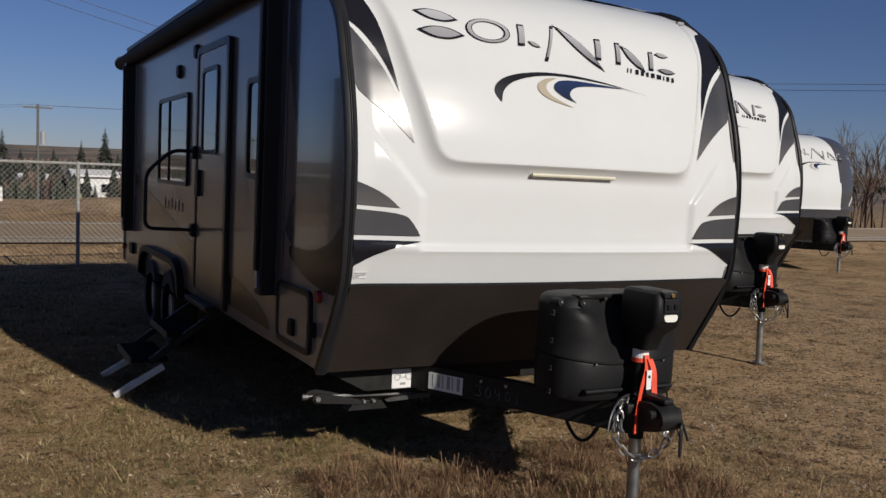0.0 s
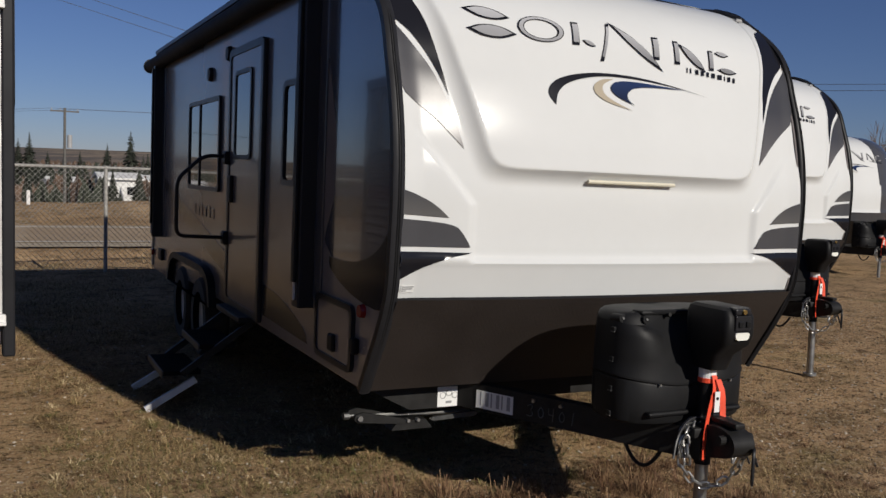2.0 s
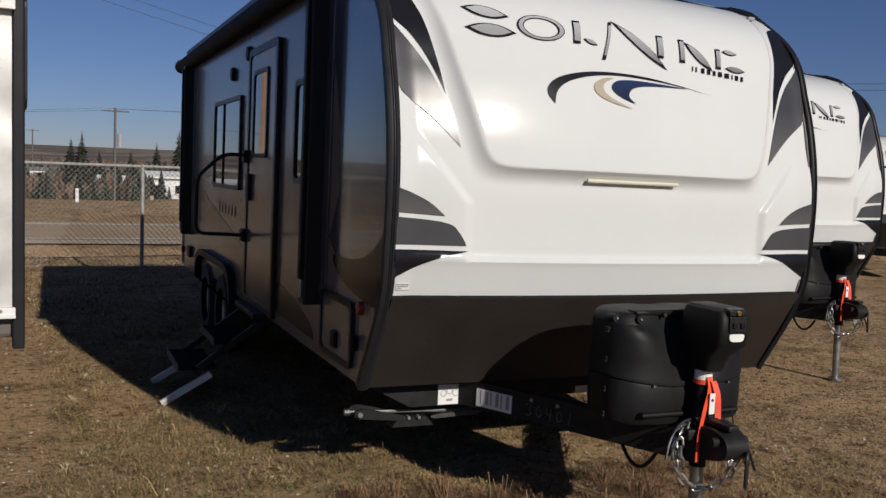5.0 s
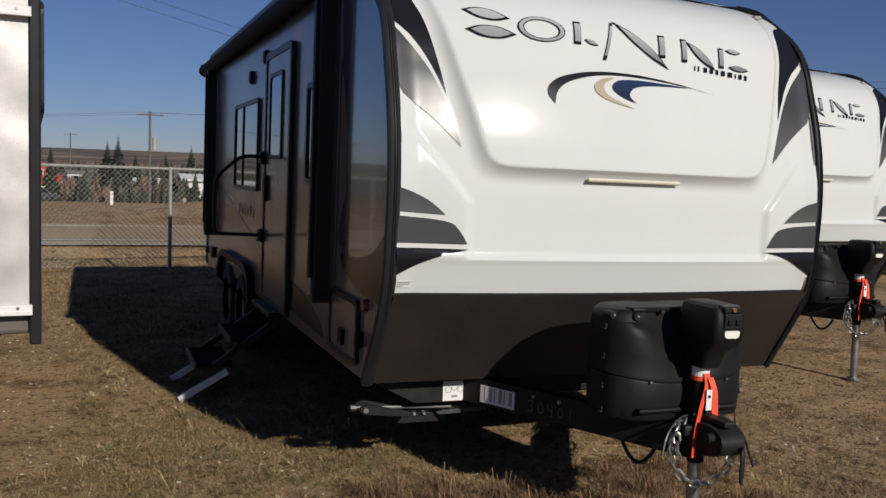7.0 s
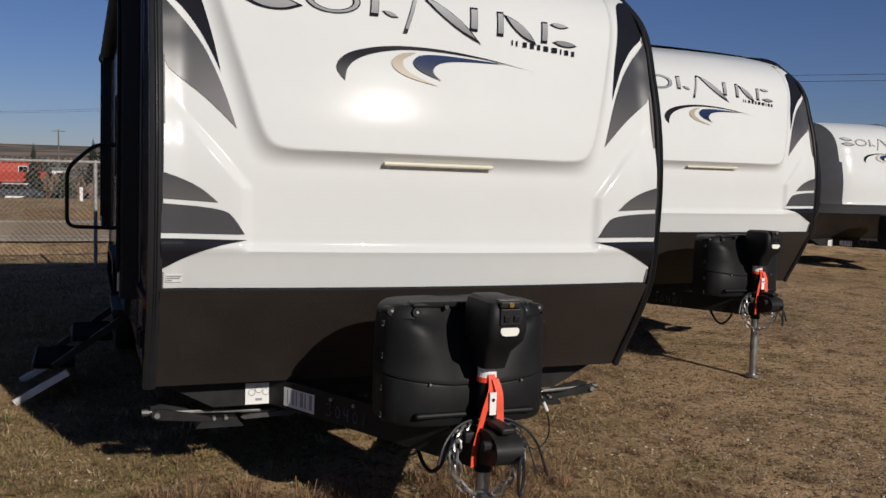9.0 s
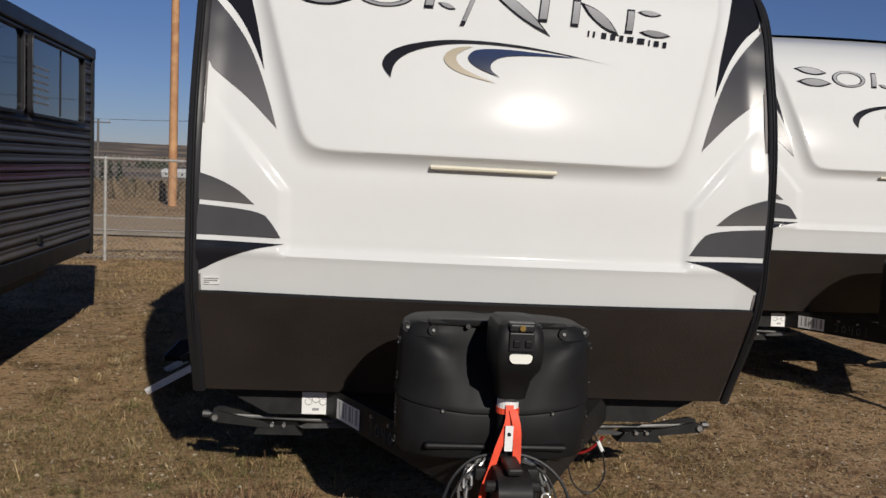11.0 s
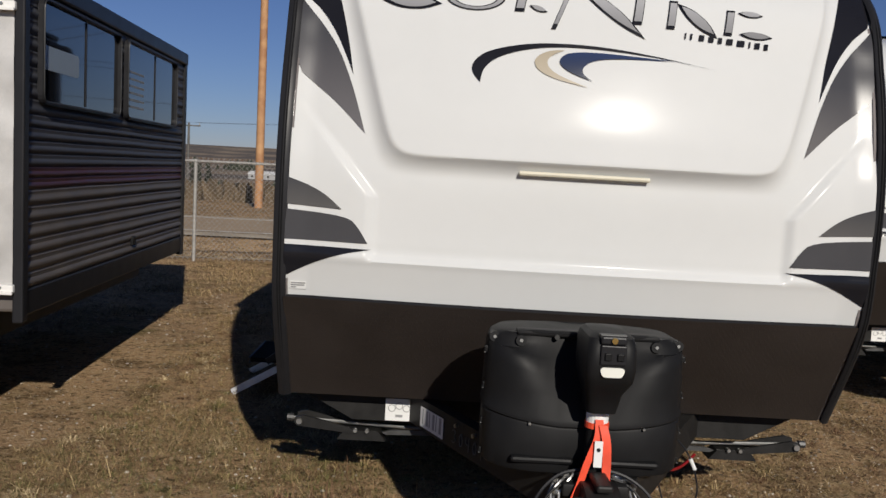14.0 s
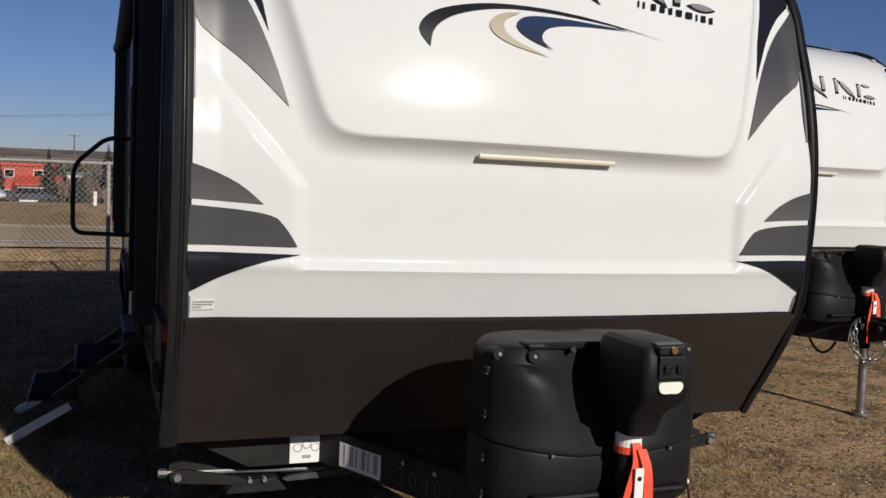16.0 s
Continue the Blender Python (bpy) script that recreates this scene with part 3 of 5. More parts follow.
    for u in (0.98, 1.13):
        part("rail_bolt", rod(on_rail(u, 0.545, -0.01), on_rail(u, 0.545, 0.012), 0.009, n=8), STEEL, af)
    # coupler
    cp = bmesh.new()
    prof = [(-0.38, 0.45), (-0.38, 0.56), (-0.6, 0.59), (-0.72, 0.605), (-0.8, 0.585), (-0.825, 0.535), (-0.8, 0.49), (-0.68, 0.46)]
    prism(rounded(prof, 0.03, 3), lambda y, z, k: (1.165 + 0.115 * k, y, z), 1, cp)
    box(1.11, 1.335, -0.64, -0.48, 0.535, 0.58, 0.008, cp)
    rod((1.13, -0.76, 0.56), (1.31, -0.76, 0.56), 0.02, n=10, bm=cp)
    cpl = part("coupler", cp, FRAMEM, t, "black cast steel ball coupler", True)
    part("latch_lever", box(1.195, 1.25, -0.79, -0.64, 0.605, 0.63, 0.008), FRAMEM, cpl)
    # electric jack
    jx, jy = 1.222, -0.575
    foot = rod((jx, jy, 0.0), (jx, jy, 0.44), 0.029, n=20)
    jack = part("tongue_jack", rod((jx, jy, 0.40), (jx, jy, 0.86), 0.036, n=20), BLACK, t, "black electric tongue jack", True)
    rod((jx, jy, 0.0), (jx, jy, 0.02), 0.055, n=20, bm=foot)
    part("jack_post", foot, STEEL, jack, "galvanised round steel post", True)
    part("jack_band", rod((jx, jy, 0.785), (jx, jy, 0.835), 0.0385, n=20), LABEL, jack, "white label band")
    head = bmesh.new()
    rings = []
    for z, hx, ya, yb in ((0.83, 0.05, -0.075, 0.05), (0.9, 0.062, -0.1, 0.06), (0.955, 0.078, -0.17, 0.07), (1.0, 0.082, -0.185, 0.075), (1.075, 0.08, -0.18, 0.078), (1.102, 0.074, -0.162, 0.072), (1.114, 0.06, -0.13, 0.06)):
        rings.append([head.verts.new((jx + p.x, jy + p.y, z)) for p in rect(-hx, hx, ya, yb, 0.03, 4)])
    for r0, r1 in zip(rings, rings[1:]):
        for i in range(len(r0)):
            head.faces.new((r0[i], r0[(i + 1) % len(r0)], r1[(i + 1) % len(r1)], r1[i]))
    head.faces.new(rings[0]), head.faces.new(rings[-1])
    jh = part("jack_head", head, BLACK, jack, "black plastic motor housing", True)
    fy = jy - 0.186
    part("control_panel", box(jx - 0.042, jx + 0.042, fy - 0.006, fy + 0.03, 1.02, 1.084, 0.004), GASKET, jh, "dark switch panel")
    part("badge", box(jx - 0.042, jx + 0.042, fy - 0.003, fy + 0.03, 1.086, 1.112, 0.006), GASKET, jh, "dark key plate")
    part("badge_rim", box(jx - 0.044, jx + 0.044, fy + 0.012, fy + 0.04, 1.11, 1.117, 0.003), DULLSTEEL, jh, "dull silver rim")
    part("badge_button", rod((jx, fy - 0.003, 1.1), (jx, fy - 0.012, 1.1), 0.01, n=14), BRASS, jh, "brass key button")
    for sx in (-0.018, 0.022):
        part("switch", box(jx + sx - 0.011, jx + sx + 0.011, fy - 0.014, fy, 1.036, 1.06, 0.003), BLACK, jh)
    part("jack_light", prism(rounded([(-0.042, 1.012), (0.042, 1.012), (0.034, 0.98), (-0.034, 0.98)], 0.016, 4), lambda a_, b_, k: (jx + a_, fy - 0.004 + k, b_), 0.03), FROST, jh, "frosted white lamp lens")
    # webbing
    def ribbon(pts, wdt, name):
        bm, rows, ks = bmesh.new(), [], list(range(len(pts)))
        for i in range(25):
            u = (len(pts) - 1) * i / 24
            p = Vector([herm(u, ks, [q[0][c] for q in pts]) for c in range(3)])
            tw = herm(u, ks, [q[1] for q in pts])
            w, d = Vector((math.cos(tw), math.sin(tw), 0)) * wdt / 2, Vector((math.sin(tw), -math.cos(tw), 0)) * 0.0012
            rows.append([bm.verts.new(p + q) for q in (-w - d, w - d, w + d, -w + d)])
        for r0, r1 in zip(rows, rows[1:]):
            for k in range(4):
                bm.faces.new((r0[k], r0[(k + 1) % 4], r1[(k + 1) % 4], r1[k]))
        bm.faces.new(rows[0]), bm.faces.new(rows[-1])
        return part(name, bm, STRAP, jack, "orange-red webbing tag", True)

    f0 = jy - 0.042
    ribbon([((jx, f0 + 0.002, 0.80), 0), ((jx, f0 - 0.004, 0.785), 0), ((jx - 0.004, f0 - 0.012, 0.74), 0.1), ((jx - 0.034, f0 - 0.022, 0.66), 0.25), ((jx - 0.06, f0 - 0.034, 0.58), 0.35), ((jx - 0.085, f0 - 0.055, 0.52), 0.4), ((jx - 0.094, f0 - 0.066, 0.455), 0.4)], 0.028, "webbing_tail")
    ribbon([((jx + 0.012, f0 - 0.012, 0.785), 0), ((jx + 0.024, f0 - 0.028, 0.73), -0.1), ((jx + 0.028, f0 - 0.034, 0.65), -0.15), ((jx + 0.026, f0 - 0.042, 0.585), -0.1)], 0.029, "webbing_tail")
    part("webbing_loop", rod((jx, jy, 0.765), (jx, jy, 0.785), 0.0415, n=20), STRAP, jack, "orange-red webbing loop")
    part("webbing_label", box(jx - 0.016, jx + 0.012, f0 - 0.03, f0 - 0.026, 0.645, 0.735), LABEL, jack)
    part("label_mark", rod((jx - 0.002, f0 - 0.03, 0.705), (jx - 0.002, f0 - 0.0315, 0.705), 0.007, n=12), GASKET, jack)
    # chains and cables
    chain(t, [(1.15, -0.57, 0.595), (1.1, -0.585, 0.575), (1.07, -0.6, 0.5), (1.075, -0.61, 0.41), (1.11, -0.625, 0.36), (1.17, -0.645, 0.325), (1.21, -0.68, 0.335), (1.25, -0.72, 0.38), (1.27, -0.75, 0.44), (1.27, -0.77, 0.5)])
    chain(t, [(1.13, -0.59, 0.585), (1.09, -0.61, 0.54), (1.085, -0.625, 0.47), (1.1, -0.62, 0.42)])
    chain(t, [(1.31, -0.57, 0.585), (1.35, -0.58, 0.565), (1.375, -0.6, 0.49), (1.37, -0.62, 0.43), (1.33, -0.64, 0.40)])
    part("breakaway_cable", tube(rounded([(1.0, -0.64, 0.46), (1.03, -0.62, 0.54), (1.11, -0.59, 0.61), (1.31, -0.59, 0.62), (1.43, -0.62, 0.54), (1.47, -0.66, 0.38)], 0.12, 6, False), 0.006, 6), GASKET, t, "thin black cable", True)
    part("light_cable", tube(rounded([(1.03, -0.63, 0.47), (1.07, -0.62, 0.55), (1.2, -0.585, 0.605), (1.38, -0.6, 0.57), (1.42, -0.66, 0.4)], 0.1, 6, False), 0.004, 6), FRAMEM, t, "thin dark cable", True)
    part("cable_loop", tube([(1.26 + 0.02 * math.cos(a_), -0.835 + 0.018 * math.cos(a_), 0.455 + 0.075 * math.sin(a_)) for a_ in [i * 2 * math.pi / 20 for i in range(20)]], 0.007, 6, True), GASKET, t, "black cable loop", True)
    part("power_cord", tube(hang((1.05, -0.22, 0.46), (1.12, -0.42, 0.42), 0.11, 16), 0.009, 8), GASKET, t, "black power cord", True)
    lw = part("loose_wire", tube(rounded([(1.58, -0.27, 0.66), (1.63, -0.27, 0.61), (1.675, -0.27, 0.52), (1.69, -0.27, 0.42), (1.63, -0.27, 0.35), (1.56, -0.27, 0.39), (1.535, -0.27, 0.47)], 0.06, 5, False), 0.0035, 6), GASKET, t, "thin dark looped wire", True)
    part("connector", rod((1.648, -0.272, 0.575), (1.668, -0.272, 0.535), 0.008, n=8), LABEL, lw, "white wire connector")
    part("red_wire", tube(hang((1.6, -0.05, 0.46), (1.78, 0.1, 0.48), 0.03, 8), 0.006, 6), REDLENS, t, "short red wire")


def steps(t):
    """Fold-out entry steps with aluminium legs, let down outside the door."""
    st = part("entry_steps", box(-0.1, 0.1, 2.5, 3.2, 0.56, 0.6, 0.008), FRAMEM, t, "folding aluminium steps let down to the ground")
    for x, z in ((-0.215, 0.405), (-0.45, 0.232)):
        part("tread", box(x - 0.13, x + 0.12, 2.56, 3.16, z - 0.02, z + 0.012, 0.006), GRIT, st, "black step tread")
        part("tread_edge", box(x - 0.14, x - 0.128, 2.56, 3.16, z - 0.03, z + 0.016, 0.003), DULLSTEEL, st, "dull aluminium nosing")
    for y in (2.54, 3.18):
        for (x0, z0, x1, z1) in ((0.0, 0.56, -0.46, 0.225), (-0.37, 0.188, -0.69, 0.0)):
            d = Vector((x1 - x0, 0, z1 - z0)).normalized()
            nn = Vector((-d.z, 0, d.x)) * 0.022
            bm = prism([(0, 0), (1, 0), (1, 1), (0, 1)], lambda u, v, k: Vector((x0, y - 0.014 + 0.028 * k, z0)).lerp(Vector((x1, y - 0.014 + 0.028 * k, z1)), u) + nn * (2 * v - 1), 1)
            part("leg", bm, ALU if z1 == 0.0 else FRAMEM, st, "bare aluminium leg" if z1 == 0.0 else "")


def stabiliser(t, sx, y):
    """A folded scissor jack under the corner: tapered channel arms, a flared foot pan and the screw end showing outward."""
    cx, dz = 1.228 + sx * 0.83, -0.028

    def across(pts, y0, y1):
        return prism([(cx + sx * a, b) for a, b in pts], lambda a, b, k: (a, y0 + (y1 - y0) * k, b + dz), 1)

    st = part("stabiliser_jack", across([(-0.02, 0.388), (0.135, 0.388), (0.165, 0.352), (0.17, 0.342), (-0.06, 0.342), (-0.05, 0.352)], y - 0.05, y + 0.05), FRAMEM, t, "folded black and zinc scissor jack")
    for y0 in (y - 0.058, y + 0.04):
        part("jack_arm", across([(0.36, 0.4), (0.375, 0.415), (0.37, 0.44), (0.33, 0.45), (0.12, 0.405), (0.08, 0.385), (0.1, 0.375)], y0, y0 + 0.016), FRAMEM, st)
        part("jack_arm", across([(-0.32, 0.4), (-0.3, 0.412), (-0.08, 0.4), (-0.04, 0.388), (-0.06, 0.378), (-0.3, 0.385)], y0, y0 + 0.016), DULLSTEEL, st)
    part("jack_screw", rod((cx + sx * 0.4, y, 0.423 + dz), (cx - sx * 0.3, y, 0.398 + dz), 0.01, n=10), STEEL, st)
    part("jack_nut", rod((cx + sx * 0.415, y, 0.424 + dz), (cx + sx * 0.385, y, 0.423 + dz), 0.018, n=8), DULLSTEEL, st)
    part("pivot", rod((cx + sx * 0.35, y - 0.075, 0.424 + dz), (cx + sx * 0.35, y - 0.05, 0.424 + dz), 0.014, n=10), CHROME, st)
    for k in (0.085, 0.03):
        part("pivot", rod((cx + sx * k, y - 0.07, 0.392 + dz), (cx + sx * k, y - 0.04, 0.392 + dz), 0.009, n=8), CHROME, st)


def lettering(t, surf=cap_y):
    """The maker's mark as plain shapes in its colours: lenses, a ring, bars and a wedge."""
    def lens(xa, za, xb, zb, fat):
        p, q = Vector((xa, za)), Vector((xb, zb))
        n_ = Vector((-(q - p).y, (q - p).x)).normalized() * fat
        return [p, p.lerp(q, 0.3) - n_, p.lerp(q, 0.7) - n_, q, p.lerp(q, 0.7) + n_, p.lerp(q, 0.3) + n_]

    def bar(xa, xb, z0, z1, lean=0.02):
        return [(xa, z0), (xb, z0), (xb + lean, z1), (xa + lean, z1)]

    def arc(cx, cz, a, b, inner, k0, k1):
        """Part of an oval band, in twenty-fourths of a turn."""
        ks = [(k * math.pi / 12) for k in range(k0, k1 + 1)]
        return [(cx + a * math.cos(k), cz + b * math.sin(k)) for k in ks] + [(cx + a * inner * math.cos(k), cz + b * inner * math.sin(k)) for k in ks[::-1]]

    shapes = [(lens(0.355, 2.4, 0.59, 2.37, 0.03), True), (lens(0.355, 2.3, 0.61, 2.29, 0.032), True),
              (arc(0.745, 2.332, 0.125, 0.064, 0.72, 0, 12), False), (arc(0.745, 2.332, 0.125, 0.064, 0.72, 12, 24), False),
              (bar(0.905, 0.945, 2.272, 2.39), False), (lens(0.965, 2.3, 1.04, 2.275, 0.012), True),
              (bar(1.055, 1.075, 2.205, 2.405, 0.08), False), (lens(1.15, 2.415, 1.44, 2.185, 0.026), True),
              (bar(1.385, 1.425, 2.245, 2.365), False), (bar(1.525, 1.56, 2.235, 2.36), False), (lens(1.575, 2.35, 1.74, 2.21, 0.026), True),
              (bar(1.765, 1.8, 2.225, 2.335), False), (lens(1.83, 2.325, 1.94, 2.32, 0.014), True), (lens(1.83, 2.235, 1.975, 2.228, 0.016), True)]
    for sh, soft in shapes:
        part("mark_shape", on_nose(sh, 0.005, surf, soft), BLACKFILM, t, "dark-edged plain mark")
        c = sum((Vector(p) for p in sh), Vector((0, 0))) / len(sh)
        if len(sh) > 12:
            k = len(sh) // 2
            inner = [Vector(sh[i]).lerp(Vector(sh[-1 - i]), 0.2) for i in range(k)] + [Vector(sh[k + i]).lerp(Vector(sh[k - 1 - i]), 0.2) for i in range(k)]
        else:
            inner = [c + (Vector(p) - c) * 0.8 + Vector((0.001, 0.002)) for p in sh]
        part("mark_shape", on_nose(inner, 0.008, surf, soft), LETTER, t, "silver-grey plain mark")
    for xa, xb in ((1.60, 1.615), (1.623, 1.64), (1.66, 1.69), (1.70, 1.73), (1.74, 1.765), (1.775, 1.81), (1.82, 1.86), (1.87, 1.885), (1.895, 1.925), (1.935, 1.96)):
        z = 2.212 - 0.07 * (xa - 1.6)
        part("small_mark", on_nose(bar(xa, xb - 0.008, z - 0.014, z + 0.012, 0.004), 0.005, surf, False), BLACKFILM, t)


def swooshes(t, surf=cap_y):
    black = [(0.778, 1.972), (0.741, 2.015), (0.747, 2.056), (0.797, 2.099), (0.914, 2.132), (1.056, 2.148), (1.269, 2.144), (1.507, 2.115), (1.728, 2.076), (1.554, 2.105), (1.364, 2.125), (1.174, 2.135), (1.032, 2.129), (0.914, 2.105), (0.833, 2.072), (0.788, 2.027)]
    tan_ = [(1.115, 2.121), (1.044, 2.115), (0.991, 2.081), (0.999, 2.038), (1.070, 2.001), (1.212, 1.972), (1.094, 2.014), (1.046, 2.047), (1.045, 2.088)]
    blue = [(1.228, 1.999), (1.140, 2.028), (1.092, 2.062), (1.099, 2.093), (1.139, 2.113), (1.245, 2.118), (1.412, 2.110), (1.566, 2.101), (1.364, 2.100), (1.234, 2.088), (1.187, 2.055), (1.188, 2.024)]
    part("crescent", on_nose(black, 0.005, surf), BLACKFILM, t, "black crescent decal", True)
    part("crescent", on_nose(tan_, 0.005, surf), TANFILM, t, "tan crescent decal", True)
    part("crescent", on_nose(blue, 0.007, surf), BLUEFILM, t, "dark blue crescent decal", True)


def nose_graphics(t):
    main = [(0.02, 2.30), (0.07, 2.245), (0.12, 2.19), (0.19, 2.095), (0.24, 1.99), (0.282, 1.88), (0.325, 1.742), (0.205, 1.862), (0.105, 1.937), (0.02, 2.005)]
    top = [(0.02, 2.325), (0.065, 2.29), (0.11, 2.252), (0.176, 2.164), (0.235, 2.045), (0.262, 1.98), (0.235, 2.12), (0.2, 2.255), (0.165, 2.37), (0.1, 2.52), (0.02, 2.54)]
    fan1 = [(0.02, 1.55), (0.093, 1.528), (0.18, 1.487), (0.248, 1.428), (0.02, 1.44)]
    fan2 = [(0.02, 1.42), (0.275, 1.402), (0.322, 1.355), (0.36, 1.294), (0.02, 1.297)]
    fan3 = [(0.02, 1.275), (0.374, 1.27), (0.25, 1.246), (0.13, 1.2), (0.02, 1.14)]
    for flip in (False, True):
        def side(poly):
            return [(W - x, z) for x, z in poly][::-1] if flip else poly
        part("flare", on_nose(side(main)), FADEFILM_R if flip else FADEFILM, t, "charcoal flare decal fading to pale", True)
        part("flare_top", on_nose(side(top)), BLACKFILM, t, "black flare decal", True)
        part("fan_blade", on_nose(side(fan1)), FADEFAN, t, "grey fan decal", True)
        part("fan_blade", on_nose(side(fan2)), GREYFILM, t, "charcoal fan decal", True)
        part("fan_blade", on_nose(side(fan3)), BLACKFILM, t, "black fan decal", True)
    swooshes(t)
    lettering(t)
    lab = part("warning_text", on_nose([(0.045, 1.085), (0.11, 1.085), (0.11, 1.12), (0.045, 1.12)], 0.005, smooth=False), LABEL, t, "small printed label")
    for i, wd in enumerate((0.06, 0.055, 0.022)):
        z = 1.109 - 0.009 * i
        part("print_line", on_nose([(0.048, z), (0.048 + wd, z), (0.048 + wd, z + 0.005), (0.048, z + 0.005)], 0.007, smooth=False), GREYPRINT, lab)


def trailer(label, group="white-nosed travel trailers in a row"):
    t = tagged(new("travel_trailer"), label, "travel trailer", group)
    prof = outline()
    part("front_cap", nose(cap_y, XS, ZS), WHITE, t, "glossy white moulded fibreglass nose", True)
    for name, x, col in (("side_wall", 0.0, SIDE), ("side_wall", W - 0.035, SIDE)):
        part(name, prism(prof, lambda a, b, d: (x + d, a, b), 0.035), col, t, "glossy champagne-grey side wall")
    roof = bmesh.new()
    rp = [(0.97, 2.745), (1.25, 2.785), (1.55, 2.80), (2.25, 2.84), (LEN - 0.15, 2.84), (LEN - 0.02, 2.70)]
    for (ya, za), (yb, zb) in zip(rp, rp[1:]):
        cols = [[roof.verts.new((0.02 + 2.4 * i / 10, y, z + 0.03 * math.sin(math.pi * i / 10))) for i in range(11)] for y, z in ((ya, za), (yb, zb))]
        for i in range(10):
            roof.faces.new((cols[0][i], cols[0][i + 1], cols[1][i + 1], cols[1][i]))
    part("roof", roof, ROOFM, t, "off-white rubber roof", True)
    part("rear_wall", box(0.03, W - 0.03, LEN - 0.04, LEN - 0.005, 0.48, 2.70), SIDE, t)
    part("underbelly", box(0.05, W - 0.05, 0.42, LEN - 0.06, 0.585, 0.62), BLACK, t)
    part("inner_wall", box(0.06, W - 0.06, 1.1, 1.12, 0.6, 2.72), BLACK, t)
    # lower nose of tread plate
    sk = bmesh.new()
    zs = [0.575 + 0.024 * i for i in range(21)]
    def skirt_y(x, z):
        return 0.40 + (0.1 - 0.40) * (z - 0.575) / 0.48 + 0.05 * ((x - W / 2) ** 2 - 1.5) * step(0.575, 1.05, z)
    part("nose_skirt", nose(skirt_y, [0.02 + 2.4 * i / 24 for i in range(25)], zs), SKIRT, t, "dark brown tread-plate lower nose", True)
    part("seam_strip", on_nose([(0.03, 1.044), (W - 0.03, 1.044), (W - 0.03, 1.06), (0.03, 1.06)], 0.01, lambda x, z: cap_y(x, 1.052), False), GASKET, t)
    # corner trim along both sides
    for x0, x1 in ((-0.028, 0.028), (W - 0.022, W + 0.014)):
        edge = [(side_y(0.575 + 0.03 * i), 0.575 + 0.03 * i) for i in range(72)] + [(1.15, 2.755), (1.55, 2.80), (2.25, 2.84), (LEN - 0.15, 2.84)]
        tr = bmesh.new()
        rows = []
        for i, p in enumerate(edge):
            a, b = Vector(edge[max(0, i - 1)]), Vector(edge[min(len(edge) - 1, i + 1)])
            dd = (b - a).normalized()
            nn = Vector((-dd.y, dd.x))
            rows.append([tr.verts.new((x, p[0] + nn.x * o, p[1] + nn.y * o)) for x, o in ((x0, -0.022), (x0, 0.014), ((x0 * 2 + x1) / 3, 0.022), ((x0 + 2 * x1) / 3, 0.022), (x1, 0.014), (x1, -0.05))])
        for r0, r1 in zip(rows, rows[1:]):
            for k in range(6):
                tr.faces.new((r0[k], r0[(k + 1) % 6], r1[(k + 1) % 6], r1[k]))
        part("corner_trim", tr, GASKET, t, "black ribbed corner moulding", True)
        for xx in ((x0 + x1) / 2 - 0.004, (x0 + x1) / 2 + 0.006):
            part("trim_rib", tube([(xx, p[0] - 0.023 if p[0] < 0.5 else p[0], p[1] + (0.023 if p[0] >= 0.5 else 0)) for p in edge[4:-4]], 0.0035, 5), BLACK, t)
    # hood grip rail
    gr = part("grip_rail", tube([(0.958 + 0.525 * i / 8, cap_y(0.958 + 0.525 * i / 8, 1.615) - 0.02, 1.617) for i in range(9)], 0.0095, 8), HANDLE, t, "cream grip rail under the hood", True)
    nose_graphics(t)
    for sx in (0.14, W - 0.14):
        part("marker_lamp", box(sx - 0.024, sx + 0.024, cap_y(sx, 2.58) - 0.016, cap_y(sx, 2.58) + 0.02, 2.585, 2.606, 0.007), GREYPRINT, t, "small clear marker lamp")
    # left side: charcoal front field, swooshes, door, windows, hatch, awning
    film = [(side_y(0.62 + 0.11 * i) + 0.02, 0.62 + 0.11 * i) for i in range(19)] + [(1.5, 2.76), (1.38, 2.5), (1.05, 2.2), (0.9, 1.8), (0.9, 1.5), (1.05, 1.25), (0.85, 1.13), (0.6, 1.06), (0.36, 1.02)]
    part("side_film", prism(film[4:], left_side, 0.004), DARKSIDE, t, "charcoal front side graphic")
    for poly in ([(6.4, 1.52), (5.2, 1.3), (4.1, 1.1), (3.3, 0.96), (3.3, 0.8), (4.1, 0.93), (5.2, 1.14), (6.4, 1.44)], [(2.25, 0.86), (1.9, 0.84), (1.35, 0.72), (1.3, 0.64), (2.25, 0.66)]):
        part("side_swoosh", prism(curved(poly), left_side, 0.003), SWOOSH, t, "taupe swoosh decal")
    dark = [(0.12, 1.42), (0.2, 1.31), (0.36, 1.22), (0.6, 1.17), (0.95, 1.17), (0.95, 1.11), (0.7, 1.03), (0.45, 0.99), (0.19, 0.98), (0.13, 1.1)]
    part("side_flare", prism(curved(dark), lambda a, b, d: (-0.004 - d, a, b), 0.003), BLACKFILM, t, "black flare decal wrapping from the nose")
    window(t, 3.6, 4.86, 1.42, 2.18, 4.38)
    window(t, 1.56, 1.85, 1.52, 2.15)
    do, di = rect(2.31, 3.27, 0.6, 2.48, 0.07), rect(2.36, 3.22, 0.65, 2.43, 0.05)
    door = part("entry_door", prism(di, left_side, 0.018), SIDE, t, "closed champagne-grey entry door")
    part("door_frame", ring_prism(do, di, left_side, 0.026), GASKET, door, "black door frame")
